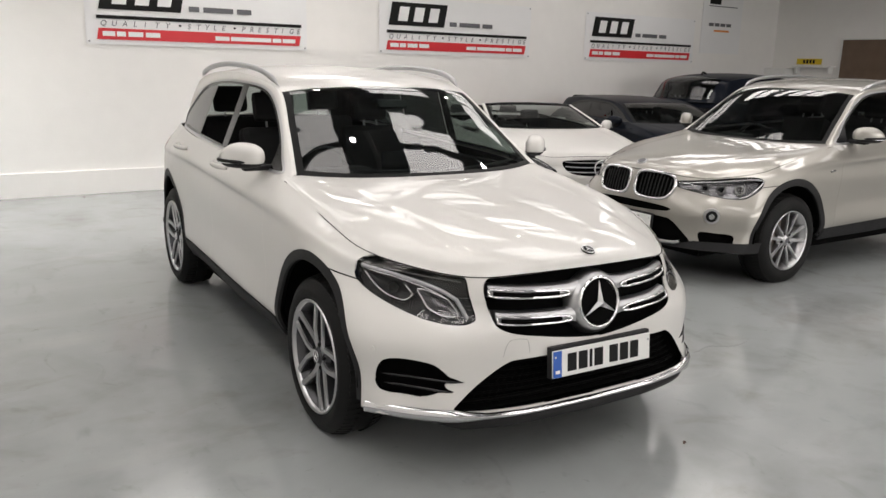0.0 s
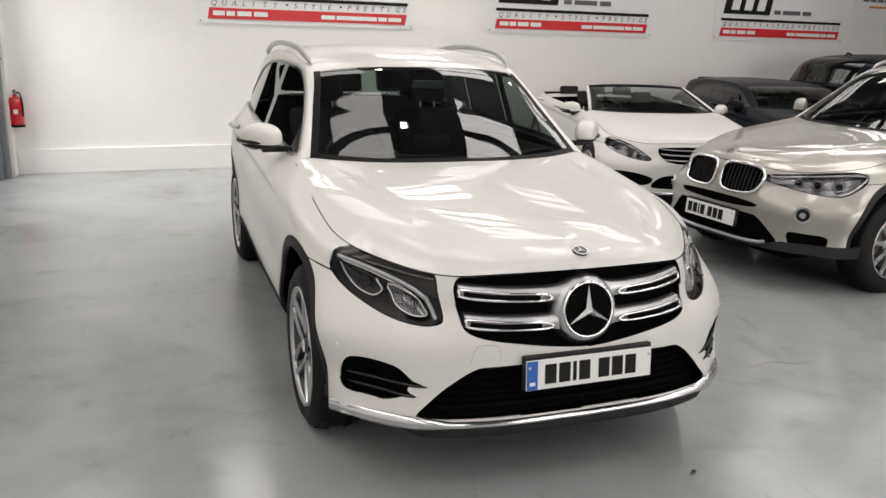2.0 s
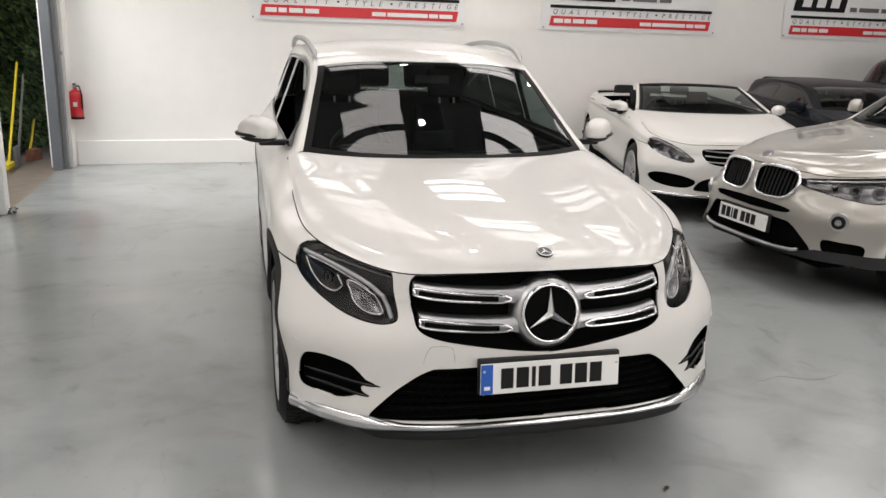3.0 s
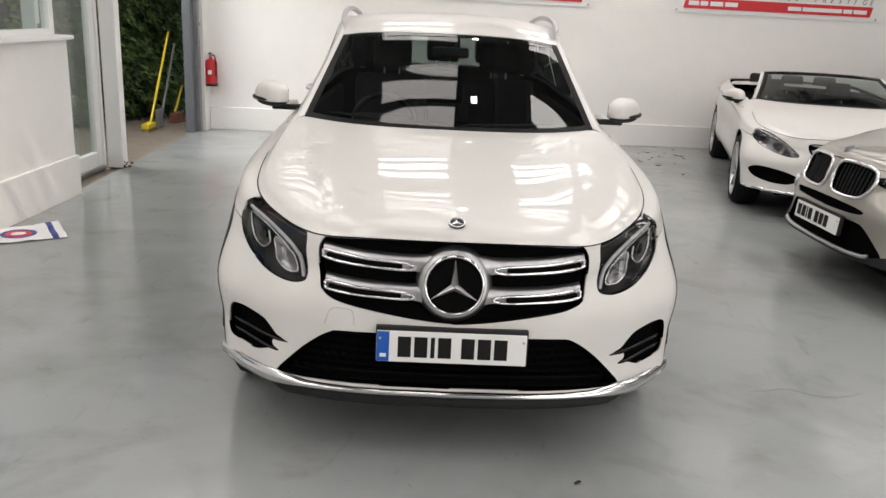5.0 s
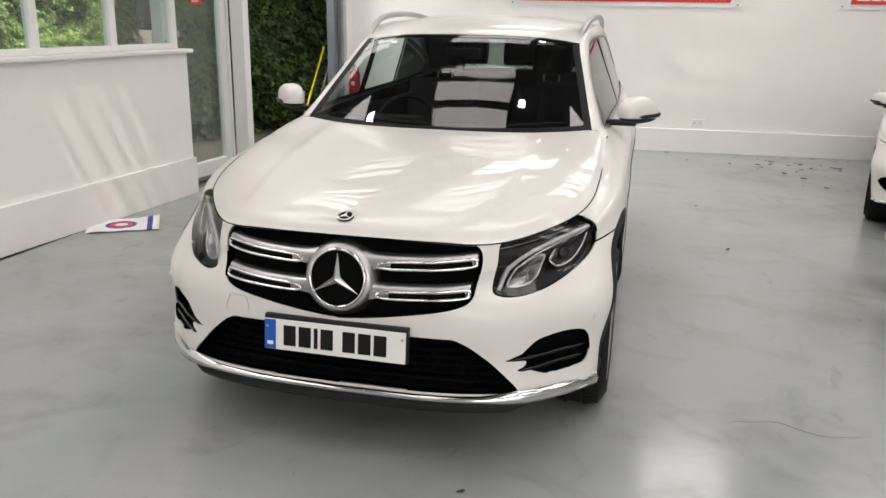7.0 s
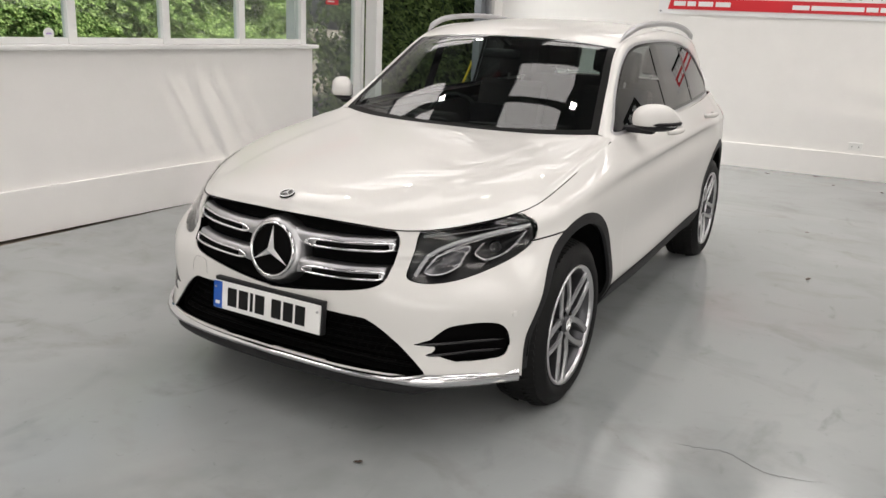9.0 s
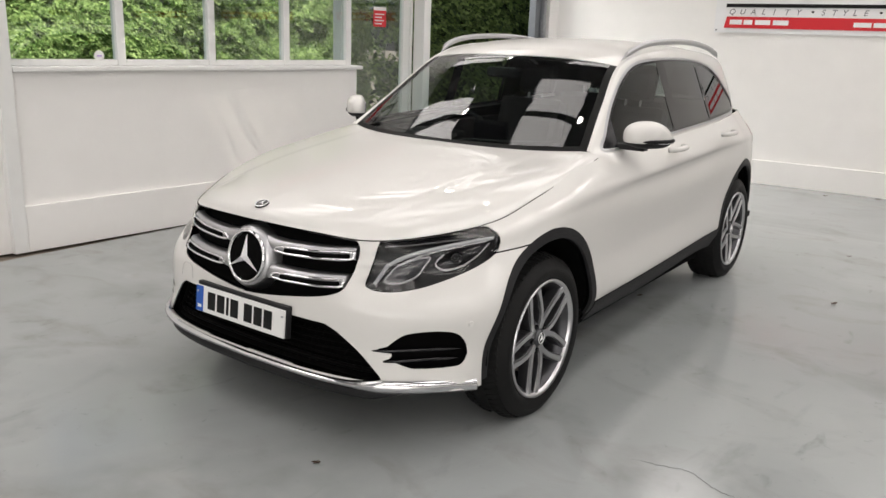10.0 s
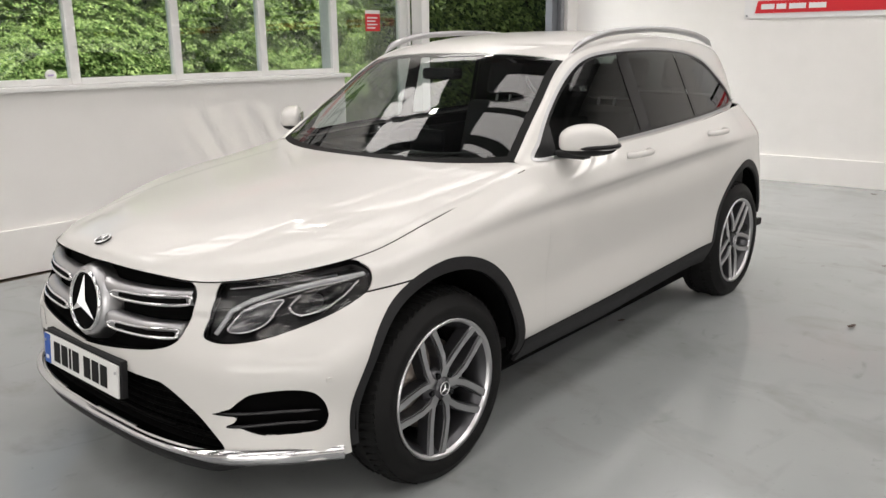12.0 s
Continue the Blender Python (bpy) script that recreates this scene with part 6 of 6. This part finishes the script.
tagged(shelf, "short white shelf under the yellow plate", "shelf")
cab = empty("wall_cabinet", pose(RIGHT_X - 0.16, 7.75, 1.15))
box("body", -0.10, 0.16, -0.42, 0.42, 0, 0.58, FRAME_WHITE, cab, 0.01)
box("door", -0.115, -0.102, -0.40, 0.40, 0.02, 0.56, FRAME_WHITE, cab, 0.004)
tagged(cab, "white box cabinet on the side wall", "cabinet")

# socket on the back wall
sk = empty("wall_socket", BACK @ Matrix.Translation((1.60, -0.006, 0.375)))
box("plate", -0.073, 0.073, -0.008, 0.006, -0.043, 0.043, FRAME_WHITE, sk, 0.004)
for s in (-0.035, 0.035):
    box("switch", s - 0.008, s + 0.008, -0.011, -0.008, 0.018, 0.034, FRAME_WHITE, sk)
    box("pin_hole", s - 0.004, s + 0.004, -0.0085, -0.0079, -0.012, 0.004, INK, sk)
tagged(sk, "white double wall socket on the back wall", "socket")

# red notice on the glazed door
nt_ = empty("door_notice", SIDE @ Matrix.Translation((DX + 0.006, 3.80, 1.67)))
box("sheet", 0, 0.003, -0.095, 0.095, 0, 0.20, RED, nt_)
box("header", 0, 0.004, -0.095, 0.095, 0.165, 0.20, PLATE_WHITE, nt_)
for k in range(4):
    box("print_bar", 0.003, 0.005, -0.075, 0.03 + 0.03 * (k % 2), 0.025 + 0.032 * k, 0.037 + 0.032 * k, PLATE_WHITE, nt_)
tagged(nt_, "red notice with pale lines on the glass door", "notice")
stick = empty("window_sticker", SIDE @ Matrix.Translation((-0.131, 0.59, SILL + 0.070)))
disc("disc", 0.04, 0.002, PLATE_WHITE, stick, pose(0, 0, 0, 0, 90, 0), 24)
box("print_bar", 0.001, 0.003, -0.02, 0.02, -0.006, 0.006, mat("lilac_print", (0.45, 0.35, 0.6), rough=0.5), stick)
tagged(stick, "small round pale sticker on the window", "sticker")

# fire extinguisher
EXT_RED = mat("extinguisher_red", (0.55, 0.012, 0.02), rough=0.25, coat=0.6)
ex = empty("fire_extinguisher", BACK @ Matrix.Translation((-2.86, -0.11, 0.56)))
V, F = lathe([(0.001, 0.0), (0.07, 0.0), (0.078, 0.012), (0.078, 0.27), (0.07, 0.31), (0.04, 0.335), (0.022, 0.34), (0.022, 0.365), (0.001, 0.365)], 32)
V = [(b, c, a) for a, b, c in V]
obj("cylinder", V, F, EXT_RED, ex)
V, F = lathe([(0.0795, 0.0), (0.0795, 0.03)], 32)
obj("foot_ring", [(b, c, a) for a, b, c in V], F, INK, ex)
box("valve", -0.02, 0.02, -0.02, 0.02, 0.36, 0.40, GALV, ex, 0.005)
box("lever", -0.012, 0.012, -0.09, 0.02, 0.40, 0.415, INK, ex, 0.004)
put("hose", sweep(spline([(0.02, 0, 0.38), (0.05, -0.02, 0.375), (0.072, -0.045, 0.27), (0.070, -0.05, 0.12)], 20), 0.008, 8), INK, ex)
box("label_plate", -0.022, 0.022, -0.0805, -0.0770, 0.15, 0.20, PLATE_WHITE, ex)
box("wall_bracket", -0.03, 0.03, 0.05, 0.11, 0.15, 0.20, GALV, ex)
tagged(ex, "red fire extinguisher hung on the back wall", "fire extinguisher")

# steel post of the gateway with its shutter guide
post = empty("steel_post", pose(-3.0, 6.76, 0))
box("web", -0.10, -0.02, -0.10, 0.10, 0, CEIL - 0.01, GREY_STEEL, post, 0.004)
box("flange", -0.02, 0.0, -0.10, 0.12, 0, CEIL - 0.01, GREY_STEEL, post, 0.003)
V = [(0.004, 0.02, 0), (0.05, 0.02, 0), (0.06, 0.035, 0), (0.06, 0.075, 0), (0.05, 0.09, 0), (0.004, 0.09, 0)]
bm = bmesh.new()
f = bm.faces.new([bm.verts.new(v) for v in V])
r = bmesh.ops.extrude_face_region(bm, geom=[f])
bmesh.ops.translate(bm, verts=[v for v in r["geom"] if isinstance(v, bmesh.types.BMVert)], vec=(0, 0, 4.4))
part("shutter_guide", bm, GALV, post, "galvanised shutter guide")
box("control_box", 0.06, 0.075, 0.03, 0.06, 1.30, 1.34, GALV, post)
tagged(post, "grey painted steel post beside the gateway", "post")
tagged(box("wall_gate_end", -0.25, 0.0, 6.88, 7.4, 0, 2.95, WALL_PAINT, m=SIDE @ Matrix.Translation((-0.12, 0, 0))), "white wall end beside the gateway", "wall", kind="structure")

# tools leaning outside
YELLOW = mat("yellow_handle", (0.72, 0.55, 0.02), rough=0.4)
POLE = mat("weathered_pole", (0.20, 0.20, 0.18), rough=0.7, var=0.3, scale=20)
BRICK_RED = mat("worn_brick", (0.24, 0.10, 0.06), rough=0.9, var=0.3, scale=18, bump=0.4, bump_scale=60)


def leaning(name, a, b, material, head, label):
    t = empty(name, Matrix.Translation(a))
    d = Vector(b) - Vector(a)
    put("handle", sweep([tuple(d * k / 12) for k in range(13)], 0.016, 8), material, t)
    if head == "broom":
        box("broom_head", -0.05, 0.05, -0.14, 0.14, 0.04, 0.10, YELLOW, t, 0.01)
        box("bristles", -0.04, 0.04, -0.14, 0.14, 0.0, 0.04, mat("bristle", (0.25, 0.2, 0.06), rough=0.9), t)
    elif head == "shovel":
        box("blade", -0.02, 0.02, -0.11, 0.11, 0.0, 0.24, GALV, t, 0.012)
    return tagged(t, label, name)


leaning("broom", (-3.60, 6.76, -0.02), (-3.64, 7.85, 1.16), YELLOW, "broom", "yellow handled broom leaning on the shrubs")
leaning("shovel", (-3.58, 7.12, -0.02), (-3.64, 8.10, 1.0), POLE, "shovel", "shovel with a weathered wooden handle")
leaning("rake", (-3.55, 7.55, -0.02), (-3.60, 8.25, 0.42), YELLOW, "", "short yellow pole leaning by the post")
for k in range(2):
    tagged(box("loose_brick", -0.11, 0.11, -0.05, 0.05, 0, 0.07, BRICK_RED, bevel=0.006, m=pose(-3.50, 7.60, -0.02 + 0.07 * k, 0, 0, 70 + 12 * k)), "worn red brick stacked by the post", "brick", "loose bricks")

# crumpled poster on the floor
n = 22
V, F = [], []
for i in range(n + 1):
    for j in range(n + 1):
        u, v = i / n, j / n
        z = 0.008 + 0.022 * max(0, noise.noise((u * 3.1, v * 2.7, 5))) + 0.02 * max(0, u - 0.8) * 5 * v
        V.append((0.52 * (u - 0.5), 0.40 * (v - 0.5), z))
for i in range(n):
    for j in range(n):
        a = i * (n + 1) + j
        F.append((a, a + n + 1, a + n + 2, a + 1))
sk = (np.array(V), F, np.tile([0, 0, 1.0], (len(V), 1)))
paper = empty("paper_sheet", pose(-2.86, 1.90, 0, 0, 0, 32))
ringf = lambda r: (lambda W: np.hypot(W[:, 0] + 0.02, W[:, 1] * 1.0) - r)
a, rest = cut(sk, ringf(0.05))
b_, rest = cut(rest, ringf(0.085))
c_, rest = cut(rest, ringf(0.115))
stripe, rest = cut(rest, lambda W: np.abs(W[:, 0] - 0.19) - 0.02)
BLUE_INK = mat("blue_print", (0.03, 0.05, 0.25), rough=0.5)
for nm, s, mt in (("print_ring", a, BANNER_WHITE), ("print_ring", b_, RED), ("print_ring", c_, BLUE_INK), ("print_stripe", stripe, BLUE_INK), ("sheet", rest, BANNER_WHITE)):
    s2 = thick(s, -0.0015)
    obj(nm, s2[0], s2[1], mt, paper)
tagged(paper, "crumpled white printed sheet lying on the floor", "paper")

# fallen leaves
LEAF_DRY = mat("dry_leaf", (0.055, 0.03, 0.018), rough=0.8, var=0.4, scale=40)
rl = random.Random(9)
spots = [(0.48, -0.94), (1.48, 4.04), (1.635, 2.6), (2.58, 5.34), (2.79, 5.31), (3.13, 6.40), (2.27, 6.56), (1.48, 6.62), (2.04, 6.95), (3.35, 7.1), (1.26, 7.1), (2.10, 7.15), (2.9, 6.0), (2.65, 5.8), (3.0, 5.55), (-1.0, 6.9), (0.75, 6.9), (0.6, 1.9), (2.4, 6.9), (2.5, 6.2)]
for _ in range(22):
    spots.append((rl.gauss(2.75, 0.35), min(7.2, rl.gauss(6.55, 0.35))))
for k, (x, y) in enumerate(spots):
    s = rl.uniform(0.016, 0.038) if y > 0 else 0.018
    V, F = [], []
    for i in range(7):
        u = i / 6
        w = s * 0.45 * math.sin(math.pi * min(1, u * 1.05)) ** 0.8 * (1 + 0.25 * math.sin(9 * u))
        zc = 0.006 + s * 0.35 * (u - 0.5) ** 2 * 2
        V += [(s * (u - 0.5) * 2, -w, zc + w * 0.5), (s * (u - 0.5) * 2, 0, zc), (s * (u - 0.5) * 2, w, zc + w * 0.4)]
    for i in range(6):
        for j in range(2):
            q = i * 3 + j
            F.append((q, q + 1, q + 4, q + 3))
    sk = thick((np.array(V), F, np.tile([0, 0, 1.0], (len(V), 1))), 0.001)
    lf = obj("fallen_leaf", sk[0], sk[1], LEAF_DRY)
    lf.matrix_world = pose(x, y, 0.0, 0, 0, rl.uniform(0, 360))
    tagged(lf, "small curled brown leaf on the floor", "leaf", "fallen leaves")

# clump of dead leaves at the foot of the gate post
V, F = [], []
for k in range(26):
    c = Vector((rl.uniform(-0.03, 0.05), rl.uniform(-0.05, 0.04), abs(rl.gauss(0, 0.035)) + 0.004))
    d = Vector((rl.uniform(-1, 1), rl.uniform(-1, 1), rl.uniform(0.1, 1.2))).normalized() * rl.uniform(0.02, 0.045)
    e = d.cross(Vector((rl.uniform(-1, 1), 0.3, 0.2))).normalized() * 0.010
    i = len(V)
    V += [c, c + d * 0.5 + e, c + d, c + d * 0.5 - e]
    F.append((i, i + 1, i + 2, i + 3))
clump = obj("leaf_clump", V, F, LEAF_DRY, smooth=False)
clump.matrix_world = SIDE @ Matrix.Translation((-0.055, 4.285, 0))
tagged(clump, "clump of dead brown leaves at the foot of the white post", "leaves", kind="stuff")

# hairline crack in the floor paint
pts = spline([(1.40, -0.13, 0.001), (1.50, -0.11, 0.001), (1.60, -0.08, 0.001), (1.66, -0.10, 0.001), (1.71, -0.13, 0.001), (1.78, -0.155, 0.001), (1.86, -0.14, 0.001), (1.98, -0.10, 0.001)], 60)
for q in pts:
    q[1] += rl.uniform(-0.006, 0.006)
tagged(put("trim_floor_crack", sweep(pts, 0.0014, 5, 0.4, taper=True), GREY_INK, None), "thin dark crack in the floor paint", "crack", kind="structure")

# roof lamps
GLOW = bpy.data.materials.new("lamp_glow")
GLOW.use_nodes = True
GLOW.node_tree.nodes["Principled BSDF"].inputs["Emission Color"].default_value = (1, 0.96, 0.86, 1)
GLOW.node_tree.nodes["Principled BSDF"].inputs["Emission Strength"].default_value = 60
for lx, ly in ((0.36, 1.35), (0.36, 2.85), (2.6, 2.85), (2.6, 1.35), (-1.7, 2.85), (-1.7, 1.35)):
    la = empty("roof_lamp", pose(lx, ly, CEIL - 0.32))
    box("housing", -0.09, 0.09, -0.09, 0.09, 0, 0.05, GREY_STEEL, la, 0.01)
    box("diffuser", -0.045, 0.045, -0.045, 0.045, -0.008, -0.001, GLOW, la)
    put("stem", sweep([(0, 0, 0.05), (0, 0, 0.18), (0, 0, 0.335)], 0.012, 6), GREY_STEEL, la)
    tagged(la, "small square lit lamp hung from the roof", "lamp", "roof lamps")
